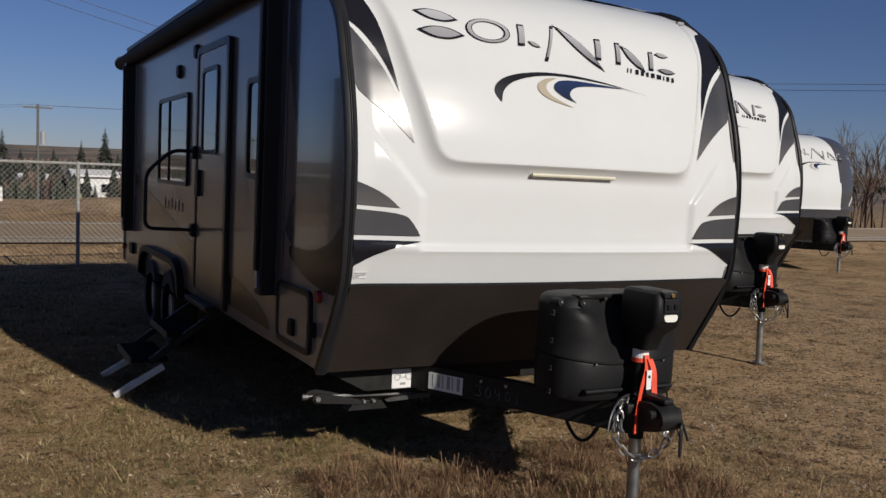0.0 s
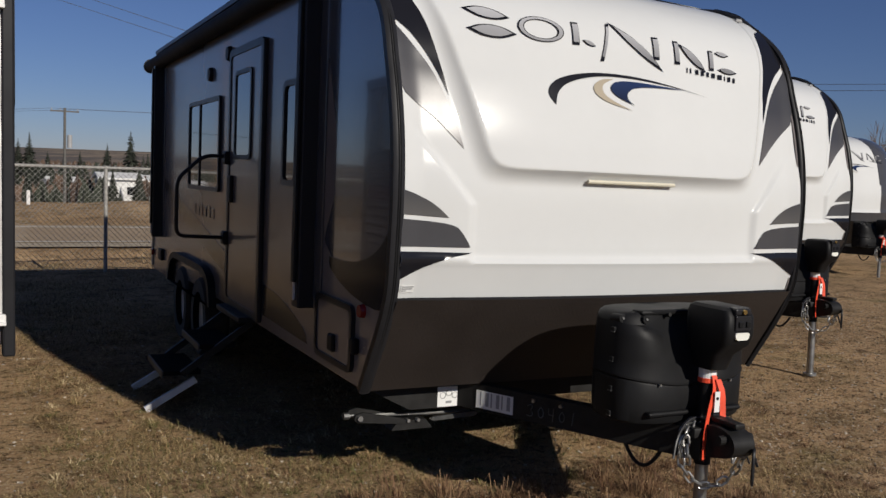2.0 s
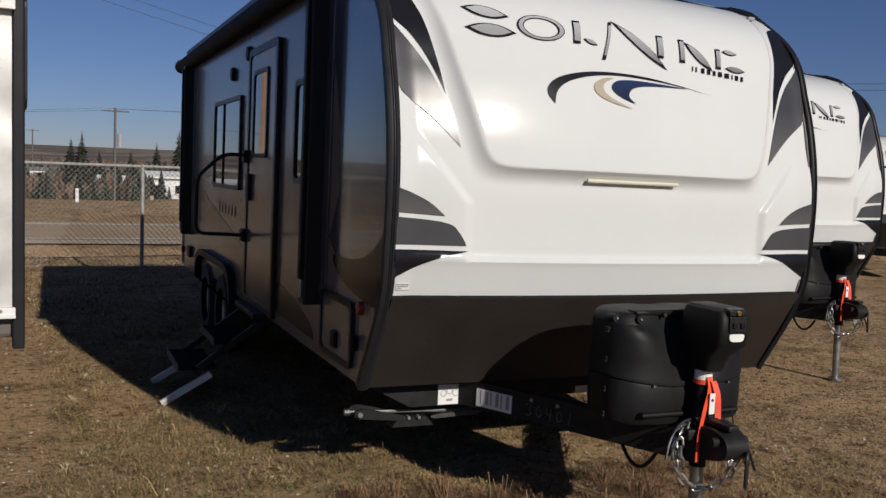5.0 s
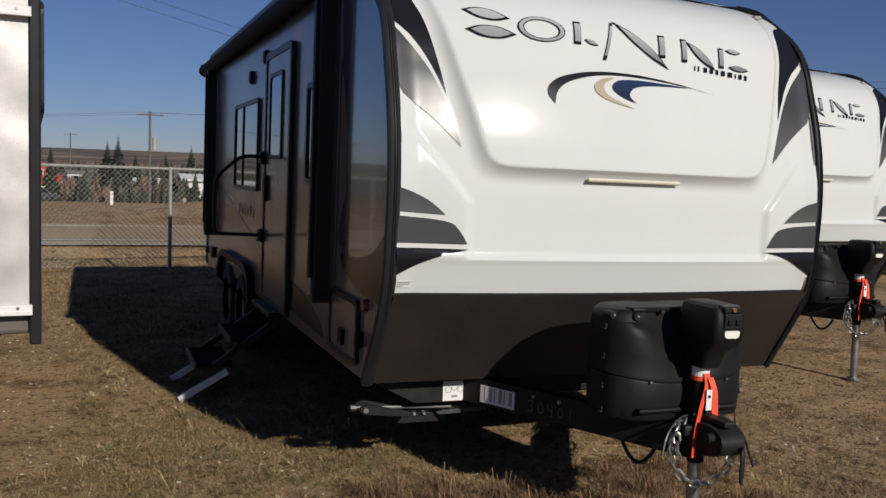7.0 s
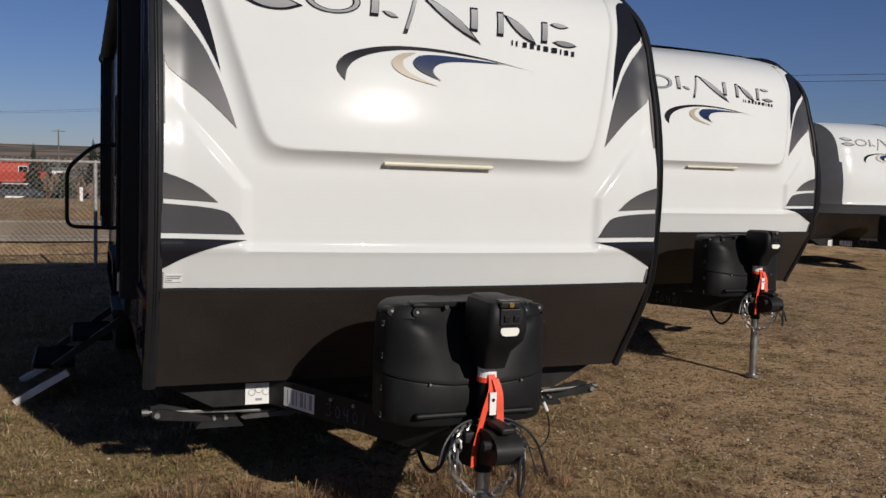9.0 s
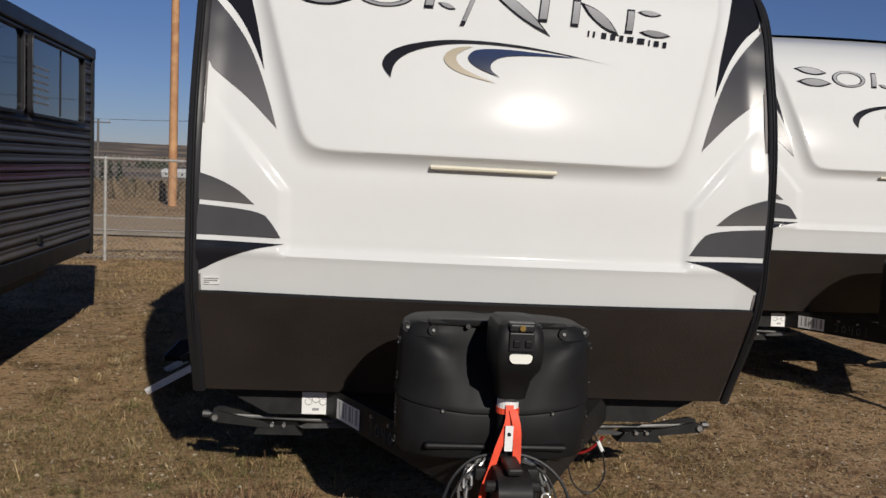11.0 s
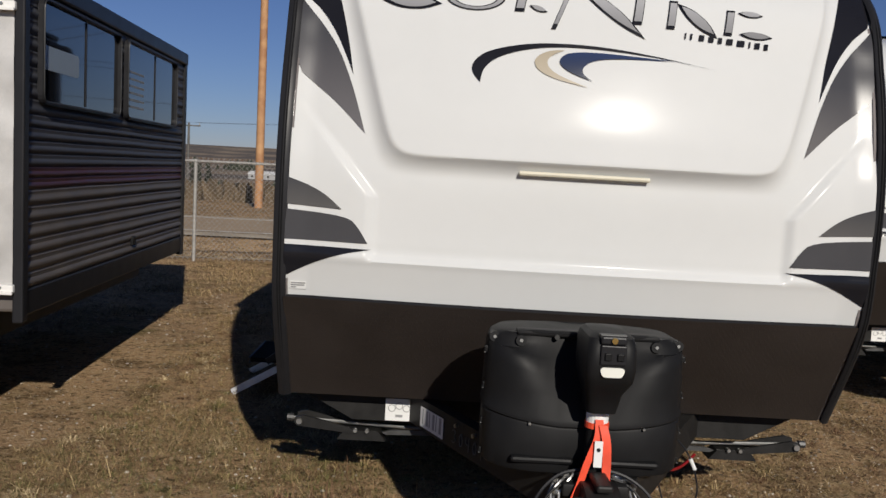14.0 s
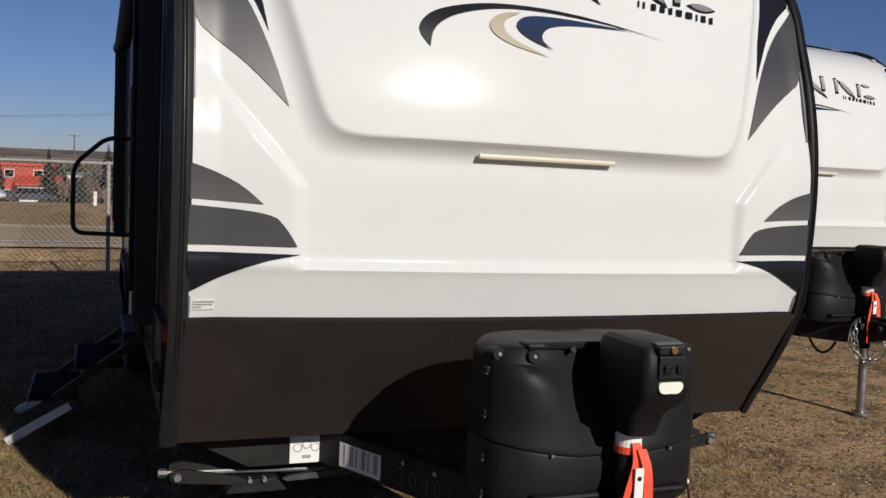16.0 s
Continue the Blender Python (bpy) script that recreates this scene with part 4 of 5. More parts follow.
    part("front_jamb", box(-0.034, -0.002, 2.27, 2.335, 0.6, 2.46, 0.008), GASKET, door)
    o, i_ = rect(2.59, 3.07, 1.68, 2.31, 0.05), rect(2.62, 3.04, 1.71, 2.28, 0.04)
    part("door_window", ring_prism(o, i_, left_side, 0.03), GASKET, door, "black door window frame")
    part("door_pane", prism(i_, left_side, 0.022), GLASS, door, "dark tinted glass")
    part("door_latch", box(-0.045, -0.015, 3.09, 3.19, 1.36, 1.56, 0.01), BLACK, door)
    # assist handle swung out square to the wall
    loop = rounded([(-0.01, 3.27, 1.70), (-0.2, 3.27, 1.70), (-0.39, 3.27, 1.52), (-0.39, 3.27, 1.10), (-0.01, 3.27, 1.09)], 0.07, 6, False)
    grab = part("assist_handle", tube(loop, 0.0145, 10), GASKET, t, "black folding assist handle swung outward", True)
    for z in (1.69, 1.09):
        part("handle_mount", box(-0.055, -0.002, 3.21, 3.33, z - 0.05, z + 0.05, 0.015), BLACK, grab)
    for y, z in ((4.0, 2.37), (3.35, 2.47)):
        part("speaker", rod((-0.002, y, z), (-0.03, y, z), 0.06, 0.05, 18), BLACK, t, "round black speaker", True)
    ho, hi_ = rect(0.55, 1.12, 0.625, 0.965, 0.06), rect(0.58, 1.09, 0.655, 0.935, 0.045)
    hatch = part("storage_hatch", prism(hi_, left_side, 0.014), SIDE, t, "closed grey storage hatch")
    part("hatch_frame", ring_prism(ho, hi_, left_side, 0.022), GASKET, hatch, "black hatch frame")
    part("hatch_latch", box(-0.035, -0.01, 0.79, 0.87, 0.69, 0.78, 0.01), BLACK, hatch)
    part("hatch_stop", box(-0.04, -0.002, 0.48, 0.53, 0.735, 0.815, 0.01), BLACK, hatch)
    part("side_marker", rod((0, 0.45, 0.955), (-0.025, 0.45, 0.955), 0.035, 0.03, 16), REDLENS, t, "red marker lamp", True)
    part("rear_marker", box(-0.025, 0.0, 6.85, 6.93, 0.62, 0.69, 0.008), REDLENS, t)
    part("rear_trim", box(-0.014, -0.001, LEN - 0.06, LEN, 0.5, 2.66, 0.004), SHINYTRIM, t, "pale aluminium rear corner strip")
    for k in range(6):
        part("side_mark", box(-0.006, -0.002, 4.55 - 0.15 * k, 4.63 - 0.15 * k, 1.2, 1.3 - 0.02 * (k % 2), 0.001), GHOST, t, "faint taupe plain mark")
    part("outlet_cover", box(-0.03, 0.0, 6.2, 6.4, 0.62, 0.74, 0.012), BLACK, t)
    # awning: roll under the eave and two upright arms
    aw = part("awning_roll", rod((-0.055, 1.09, 2.70), (-0.055, 6.93, 2.70), 0.066, n=24), FABRIC, t, "rolled-up black awning under the eave", True)
    for y in (1.075, 6.955):
        part("roll_cap", rod((-0.055, y - 0.03, 2.70), (-0.055, y + 0.03, 2.70), 0.078, 0.074, 24), GASKET, aw, smooth=True)
    for y in (1.24, 6.4):
        arm = part("awning_arm", box(-0.1, -0.004, y - 0.055, y + 0.055, 0.86, 2.70, 0.01), GASKET, aw, "black awning arm")
        part("inner_arm", box(-0.118, -0.1, y - 0.03, y + 0.03, 1.0, 2.62, 0.006), BLACK, arm)
        part("arm_foot", box(-0.112, -0.1, y - 0.006, y + 0.006, 0.90, 1.06, 0.002), ALU, arm)
        # a thin dark sheet on the wall stands in for each arm's shadow
        part("arm_shadow_strip", box(-0.012, -0.003, y - 0.17, y + 0.2, 0.86, 2.62, 0.003), DARKSIDE, arm, "dark strip in place of the arm's shadow on the wall")
    # fender skirt and wheels
    fo = rounded([(3.65, 0.5), (3.72, 0.72), (3.95, 0.8), (5.35, 0.8), (5.58, 0.72), (5.65, 0.5)], 0.12, 5, False)
    fi = rounded([(3.71, 0.5), (3.78, 0.68), (3.98, 0.745), (5.32, 0.745), (5.52, 0.68), (5.59, 0.5)], 0.1, 5, False)
    for sx in (0, 1):
        part("fender", ring_prism(fo + [fo[-1]], fi + [fi[-1]], (lambda a, b, d: (-d, a, b)) if sx == 0 else (lambda a, b, d: (W + d, a, b)), 0.06), BLACK, t, "black plastic wheel-arch trim")
        for y in (4.22, 5.08):
            wheel(t, -0.03 if sx == 0 else W + 0.03, y, 0.34, 1 if sx == 0 else -1)
    part("rear_bumper", box(0.1, W - 0.1, LEN, LEN + 0.12, 0.42, 0.53, 0.01), FRAMEM, t, "black steel rear bumper")
    for x in (0.45, 1.93):
        part("chassis_rail", box(x, x + 0.06, 0.6, LEN, 0.43, 0.583), FRAMEM, t)
    tank_cover(t)
    tongue(t)
    steps(t)
    for sx in (-1, 1):
        stabiliser(t, sx, 0.63)
    return t


# The second one stands nose-up on a longer jack
T2LIFT = 0.07
T2POSE = pose(5.07, 6.34, 0.066, -0.81, 0, 1.32)
first = trailer("white-nosed travel trailer with black tongue gear on dry grass")
second = copy_thing(first, T2POSE)
first.matrix_world = pose(1.555, 3.84, 0.006, 0, 0.5, 0.1)
second["label"] = "identical white-nosed travel trailer parked farther along the row"
for ob in second.children_recursive:
    if ob.name.startswith("jack_post"):
        ob.data = ob.data.copy()
        for v in ob.data.vertices:
            if v.co.z < 0.1:
                v.co.z -= T2LIFT


def blunt_trailer():
    """A smaller trailer with a bowed white nose and dark rounded corners."""
    t = tagged(new("travel_trailer"), "smaller travel trailer with white nose and dark grey rounded corners", "travel trailer", "white-nosed travel trailers in a row")

    def surf(x, z):
        d = abs(x - W / 2) / (W / 2)
        return herm(z, CZ, CY) - 0.05 + 0.16 * d * d + 0.5 * max(0, d - 0.55) ** 2 * 1.3

    xs = [W * i / 60 for i in range(61)]
    zs = [1.05 + 0.028 * i for i in range(60)]

    def white(x, z):
        return 0.12 < (x - 0.22 + 0.05 * (z - 1.3)) and x < W - 0.6 - 0.08 * (z - 1.3) and z > 1.2

    part("front_cap", nose(surf, xs, zs, white), WHITE, t, "glossy white nose panel", True)
    part("cap_corner", nose(surf, xs, zs, lambda x, z: not white(x, z)), GREYFILM, t, "dark grey rounded nose corners", True)
    prof = [(surf(0, z), z) for z in zs[::4]] + [(1.6, 2.79), (LEN, 2.79), (LEN, 0.58), (0.6, 0.58)]
    for x in (0.0, W - 0.035):
        part("side_wall", prism(prof, lambda a, b, d: (x + d, a, b), 0.035), DARKSIDE, t, "dark grey side wall")
    part("roof", box(0.03, W - 0.03, 1.1, LEN - 0.02, 2.60, 2.70, 0.02), ROOFM, t)
    part("rear_wall", box(0.03, W - 0.03, LEN - 0.04, LEN - 0.01, 0.58, 2.70), DARKSIDE, t)
    part("underbelly", box(0.05, W - 0.05, 0.6, LEN - 0.06, 0.585, 0.62), BLACK, t)
    part("nose_skirt", nose(lambda x, z: 0.62 + (surf(x, 1.05) - 0.62) * (z - 0.56) / 0.5, xs, [0.56 + 0.1 * i for i in range(6)]), SKIRT, t, "dark lower nose", True)
    shrink = lambda x, z: surf(x, z)
    swooshes(t, shrink)
    lettering(t, shrink)
    for k, (x0, z0, x1, z1) in enumerate(((W - 0.24, 2.3, W - 0.03, 1.95), (W - 0.3, 1.28, W - 0.12, 1.45), (W - 0.12, 1.45, W - 0.04, 1.2))):
        part("white_stripe", on_nose([(x0, z0), (x1, z1), (x1 - 0.02, z1 + 0.035), (x0 - 0.01, z0 + 0.03)], 0.006, surf, False), WHITEFILM, t, "white pinstripe decal")
    for y in (4.22, 5.08):
        wheel(t, -0.03, y, 0.34, 1)
    tank_cover(t)
    tongue(t)
    return t


third = blunt_trailer()
third.matrix_world = pose(13.58, 12.4, -0.03, 0, 0, -3)


def old_trailer():
    """An old corrugated camper: stippled pale front, dark siding, two sliding windows. Local y runs back along its near wall at x = 0."""
    t = tagged(new("camper_trailer"), "old dark corrugated camper with stippled pale aluminium front", "travel trailer")
    L, top, bot, wid = 3.77, 2.56, 0.87, 2.3
    # corrugated siding: deep laps below, shallow above
    def siding(z0, z1, pitch, depth, mat, name, label):
        bm, n = bmesh.new(), max(4, int(round((z1 - z0) / pitch)) * 8)
        rows = []
        for i in range(n + 1):
            z = z0 + (z1 - z0) * i / n
            ph = ((z - z0) / pitch) % 1.0
            x = depth * (1.5 * math.sin(math.pi * min(1.0, ph / 0.68)) if ph < 0.68 else 0.7 * math.sin(math.pi * (ph - 0.68) / 0.32))
            rows.append([bm.verts.new((x, y, z + 0.004 * noise.noise((y * 1.3, z * 9, 2)))) for y in [0.06 + (L - 0.1) * k / 24 for k in range(25)]])
        for a, b in zip(rows, rows[1:]):
            for k in range(24):
                bm.faces.new((a[k], a[k + 1], b[k + 1], b[k]))
        return part(name, bm, mat, t, label, True)

    siding(bot, 1.40, 0.0885, 0.0105, OLDALU, "lower_siding", "weathered grey-brown corrugated siding")
    siding(1.40, 1.52, 0.06, 0.008, OLDRED, "stripe_siding", "faded maroon stripe")
    siding(1.52, 1.80, 0.07, 0.009, OLDTOP, "middle_siding", "dark navy-grey corrugated siding")
    siding(1.80, 2.46, 0.083, 0.008, OLDTOP, "upper_siding", "dark navy-grey siding")
    part("shell", box(-wid, -0.012, 0.02, L, 0.75, top - 0.02, 0.02), OLDALU, t)
    part("roof_edge", box(-wid - 0.02, 0.03, -0.01, L + 0.03, 2.45, top, 0.015), GASKET, t, "dark roof edge")
    part("lower_rail", box(-0.03, 0.016, 0.02, L, 0.73, bot, 0.008), GASKET, t, "black lower rail")
    for y in (-0.02, L - 0.06):
        part("corner_trim", box(-0.03, 0.026, y, y + 0.075, 0.7, 2.48, 0.01), GASKET, t, "black corner strip")
    front = bmesh.new()
    cols = [[front.verts.new((-0.03 - (wid - 0.04) * i / 40, -0.012 - 0.012 * noise.noise((i * 0.21, k * 0.23, 5)), 0.88 + 1.45 * k / 30)) for k in range(31)] for i in range(41)]
    for a, b in zip(cols, cols[1:]):
        for k in range(30):
            front.faces.new((a[k], a[k + 1], b[k + 1], b[k]))
    part("front_panel", front, OLDFRONT, t, "stippled silver-white aluminium front, sunlit", True)
    for z in (0.86, 2.31):
        rail = part("front_rail", box(-wid, -0.015, -0.045, -0.005, z, z + 0.045, 0.006), WALLWHITE, t, "white painted rail")
        part("rail_lip", box(-wid, -0.015, -0.06, -0.04, z - 0.005, z + 0.012, 0.003), WALLWHITE, rail)
        for k in range(6):
            part("rail_screw", rod((-0.08 - 0.35 * k, -0.045, z + 0.03), (-0.08 - 0.35 * k, -0.052, z + 0.03), 0.008, n=8), STEEL, rail)
    part("upper_front", box(-wid, -0.03, -0.02, 0.01, 2.35, 2.5), OLDFRONT, t)
    for y0, y1, sp in ((0.2, 1.64, 0.95), (1.8, 3.34, 2.63)):
        z0, z1 = 1.86, 2.43
        o, i_ = rect(y0, y1, z0, z1, 0.07), rect(y0 + 0.02, y1 - 0.02, z0 + 0.02, z1 - 0.02, 0.05)
        right = lambda a, b, d: (d + 0.008, a, b)
        wnd = part("window", ring_prism(o, i_, right, 0.03), GASKET, t, "black-framed sliding window")
        part("bead", tube([(0.04, p.x, p.y) for p in rect(y0 + 0.012, y1 - 0.012, z0 + 0.012, z1 - 0.012, 0.06)], 0.0045, 6, True), DULLSTEEL, wnd, "thin worn metal bead", True)
        part("pane", prism(i_, lambda a, b, d: (0.012 + d, a, b), 0.006), GLASS, wnd, "dark glass")
        part("mullion", box(0.012, 0.024, sp - 0.007, sp + 0.007, z0 + 0.03, z1 - 0.03), GASKET, wnd)
        if y0 > 1:
            for k in range(6):
                part("blind_slat", box(0.018, 0.0205, y0 + 0.12, y0 + 0.5, 1.95 + 0.05 * k, 1.965 + 0.05 * k), GREYPRINT, wnd, "pale blind slat")
        else:
            # a flat pale patch on the pane imitates a bluish reflection
            part("sticker", prism(rect(y0 + 0.04, y0 + 0.62, 2.05, 2.18, 0.03), lambda a, b, d: (0.018 + d, a, b), 0.003), BLUEGREY, wnd, "pale blue-grey patch imitating a reflection on the glass")
    part("wall_outlet", box(0.0, 0.03, 2.05, 2.13, 0.93, 1.0, 0.008), BLACK, t)
    part("chassis", box(-wid + 0.3, -0.35, 0.1, L - 0.1, 0.5, 0.76), FRAMEM, t)
    for y in (1.6,):
        wheel(t, -0.9, y, 0.33, -1)
        wheel(t, -wid + 0.1, y, 0.33, 1)
    part("hitch", box(-1.25, -1.05, -1.1, 0.2, 0.42, 0.52, 0.01), FRAMEM, t)
    part("hitch_post", rod((-1.15, -0.9, 0.0), (-1.15, -0.9, 0.5), 0.03), STEEL, t)
    return t


old = old_trailer()
old.matrix_world = pose(0.04, 4.95, 0, 0, 0, 3.2)


# Chain-link fence along the back of the lot
def fence():
    fz, x0, pitch = 1.56, -22.0, 2.95
    fy = lambda x: 14.62 + 0.1 * (x - 1.43)
    f_ = tagged(new("chain_link_fence"), "galvanised chain-link fence behind the trailers", "fence")
    for k in range(-8, 5):
        x = 1.43 + pitch * k
        bm = rod((x, fy(x), -0.1), (x, fy(x), fz), 0.028, n=12)
        bmesh.ops.create_uvsphere(bm, u_segments=10, v_segments=6, radius=0.034, matrix=Matrix.Translation((x, fy(x), fz)))
        part("post", bm, POSTM, f_, smooth=True)
    xa, xb = 1.43 - 8 * pitch, 1.43 + 4 * pitch
    part("top_rail", rod((xa, fy(xa), fz), (xb, fy(xb), fz), 0.021, n=10), POSTM, f_, "galvanised top rail", True)
    part("tension_wire", rod((xa, fy(xa), 0.06), (xb, fy(xb), 0.06), 0.003, n=5), POSTM, f_)
    vs, fs = [], []
    sp, r, h = 0.078, 0.003, 1.5
    xl, xr = -9.0, 13.0
    k = int((xr - xl + h) / sp)
    for s_ in (1, -1):
        for i in range(k):
            xs_ = xl - (h if s_ > 0 else 0) + i * sp
            lo, hi = 0.03, 0.03 + h + 0.08
            p, q = (xs_, lo), (xs_ + s_ * h * 1.03, hi)
            if s_ < 0:
                p, q = (xs_, lo), (xs_ - h * 1.03, hi)
            o = 0.004 * s_
            b = len(vs)
            for (x, z) in (p, q):
                y = fy(x) - 0.03 + o
                vs += [(x - r, y, z), (x + r, y - r, z), (x + r, y + r, z)]
            fs += [(b, b + 1, b + 4, b + 3), (b + 1, b + 2, b + 5, b + 4), (b + 2, b, b + 3, b + 5)]
    m_ = bpy.data.meshes.new("chain_mesh")
    m_.from_pydata(vs, [], fs)
    m_.materials.append(POSTM)
    ob = new("chain_mesh", m_)
    ob.parent = f_
    tagged(ob, "woven wire diamonds", kind="stuff")


fence()


# Poles and wires
def pole(x, y, h, r, mat, label, arm=0.0, box_=False):
    z = ground_z(x, y) - 0.2
    p = tagged(part("utility_pole", rod((x, y, z), (x, y, z + h), r, r * 0.8, 14), mat, None, "", True), label, "utility pole", "utility poles")
    if arm:
        part("crossarm", box(x - arm, x + arm, y - 0.05, y + 0.05, z + h - 0.35, z + h - 0.23), mat, p)
        for k in (-0.9, -0.3, 0.9):
            part("insulator", rod((x + arm * k, y, z + h - 0.23), (x + arm * k, y, z + h - 0.02), 0.05, 0.03, 8), WALLGREY, p)
    if box_:
        part("transformer", rod((x + 0.4, y, z + h - 3.4), (x + 0.4, y, z + h - 2.3), 0.2, n=14), WALLGREY, p, "grey pole transformer", True)
    return p


pole(-3.95, 32.0, 11.5, 0.15, WOODPOLE, "fresh orange-brown wooden pole across the road")
pole(5.1, 84.9, 8.4, 0.13, GREYPOLE, "weathered grey utility pole with crossarm", 1.15, True)
pole(-21.4, 87.0, 7.2, 0.13, GREYPOLE, "weathered grey utility pole with crossarm", 1.1)
pole(-10.9, 110.0, 9.4, 0.13, GREYPOLE, "weathered grey utility pole with crossarm", 1.0)
pole(-3.6, 190.0, 13.0, 0.15, GREYPOLE, "weathered grey utility pole with crossarm", 1.2)


def wire(a, b, sag, r, label):
    tagged(part("overhead_wire", tube(hang(a, b, sag, 24), r, 4), WIRE), label, "wire")


wire((-30, 34.5, 15.2), (34, 46, 0.6 + 1.3), 0.4, 0.012, "thin dark overhead wire against the sky")
wire((-30, 34.5, 15.6), (34, 46, 2.4), 0.4, 0.012, "thin dark overhead wire against the sky")
for dx in (-1.0, 1.0):
    wire((5.1 + dx, 84.9, 6.2), (-21.4 + dx, 87.0, 4.9), 0.3, 0.014, "thin dark overhead wire against the sky")
    wire((5.1 + dx, 84.9, 6.2), (60 + dx, 80.0, 8.0), 0.4, 0.014, "thin dark overhead wire against the sky")
for z in (10.0, 10.5):
    wire((20, 95, z), (110, 0, z), 0.5, 0.02, "thin dark overhead wire against the sky")


# Town beyond the road
def building(x0, x1, y, depth, h, wall, roof, label, gable=0.0, wins=3, storeys=1, trim=None):
    z = min(ground_z(x0, y), ground_z(x1, y)) - 0.3
    h += 0.3
    b = tagged(new("building"), label, "building", "far buildings")
    wl = part("wall", box(x0, x1, y, y + depth, z, z + h, 0.02), wall, b)
    if gable:
        rp = [(y - 0.4, z + h), (y + depth / 2, z + h + gable), (y + depth + 0.4, z + h), (y + depth + 0.4, z + h + 0.2), (y + depth / 2, z + h + gable + 0.25), (y - 0.4, z + h + 0.2)]
        part("roof", prism(rp, lambda a, c, d: (x0 - 0.3 + d, a, c), x1 - x0 + 0.6), roof, b)
    else:
        part("roof", box(x0 - 0.2, x1 + 0.2, y - 0.2, y + depth + 0.2, z + h, z + h + 0.35, 0.02), roof, b)
    for s_ in range(storeys):
        for k in range(wins):
            cx, cz = x0 + (x1 - x0) * (k + 0.5) / wins, z + 0.3 + h / storeys * (s_ + 0.5)
            fr = part("window", box(cx - 0.55, cx + 0.55, y - 0.06, y + 0.02, cz - 0.5, cz + 0.5), trim or WALLWHITE, b)
            part("pane", box(cx - 0.47, cx + 0.47, y - 0.09, y - 0.05, cz - 0.42, cz + 0.42), GLASS, fr)
    return b


building(-10.6, -4.2, 121, 9, 4.6, WALLRED, WALLRED, "red clad two-storey building across the road", 0, 2, 2)
building(-8.0, -2.6, 119, 3, 2.2, WALLWHITE, WALLRED, "white lean-to shop front with a red roof", 0.9, 3)
building(-2.5, -0.7, 118, 4, 3.6, WALLWHITE, ROOFGREY, "white narrow block beside the red building", 0, 1, 2)
building(-13.5, -10.8, 117, 4, 2.4, WALLWHITE, ROOFGREY, "low white shed beside the red building", 0.6, 1)
building(1.0, 5.4, 130, 6, 2.2, WALLRED, ROOFGREY, "small red bungalow among spruces", 0.8, 2)
building(6.3, 9.9, 140, 8, 2.6, WALLGREY, WALLWHITE, "low building with a pale metal roof", 1.0, 2)
building(9.4, 13.5, 99.6, 6, 2.6, WALLWHITE, WALLWHITE, "white mobile home behind spruces", 0.5, 2)
building(14.6, 22.0, 112, 6, 2.8, WALLWHITE, WALLWHITE, "long white mobile home", 0.6, 4)
building(24, 34, 118, 7, 3.2, WALLWHITE, ROOFGREY, "pale house with grey roof", 1.2, 4)
building(-84, -62, 420, 14, 2.4, WALLGREY, WALLWHITE, "long pale warehouse far across the fields", 1.2, 6)
building(-60, -34, 420, 12, 3.0, WALLGREY, WALLGREY, "grey warehouse far across the fields", 1.0, 4)
building(-16, -13.6, 205, 3, 2.4, WALLRED, WALLRED, "small red shed far off", 0.4, 1)


def car(x, y, yaw, paint, label):
    z = ground_z(x, y)
    c = tagged(new("car"), label, "car", "parked cars")
    prof = rounded([(-2.1, 0.35), (2.1, 0.35), (2.15, 0.75), (1.3, 0.9), (0.7, 1.4), (-1.2, 1.42), (-1.9, 0.95), (-2.15, 0.85)], 0.15, 3)
    part("body", prism(prof, lambda a, b, d: (a, d - 0.85, b), 1.7), paint, c)
    part("window", prism(rounded([(-1.6, 0.95), (1.05, 0.95), (0.6, 1.33), (-1.15, 1.35)], 0.08, 3), lambda a, b, d: (a, d - 0.87, b), 1.74), GLASS, c)
    for px in (-1.35, 1.35):
        for py in (-0.85, 0.65):
            part("wheel", rod((px, py, 0.32), (px, py + 0.2, 0.32), 0.32, n=18), RUBBER, c)
    c.matrix_world = pose(x, y, z - 0.02, 0, 0, yaw)


car(-4.6, 92.0, 4, CARDARK, "dark parked car before the red building")
car(-8.4, 94.0, -6, CARWHITE, "white parked car before the red building")
car(16.0, 96.0, 3, CARDARK, "dark parked car beside a white home")
car(-37.2, 150.0, 3, CARWHITE, "white parked car far across the field")
car(-33.2, 149.0, 8, CARWHITE, "white parked car far across the field")
car(-41.5, 152.0, -4, CARWHITE, "white parked car far across the field")
car(-30.0, 150.0, 3, CARWHITE, "white parked car far across the field")
car(-36.0, 160.0, 12, CARDARK, "dark parked car far across the field")


# Roadside markers
for x, y, h, mat, lb in ((1.1, 42.0, 0.6, WALLWHITE, "short white marker post across the road"), (3.97, 39.9, 0.4, TANFILM, "short yellow marker post in the verge")):
    z = ground_z(x, y)
    tagged(part("marker_post", box(x - 0.07, x + 0.07, y - 0.03, y + 0.03, z - 0.1, z + h, 0.02), mat), lb, "marker post")


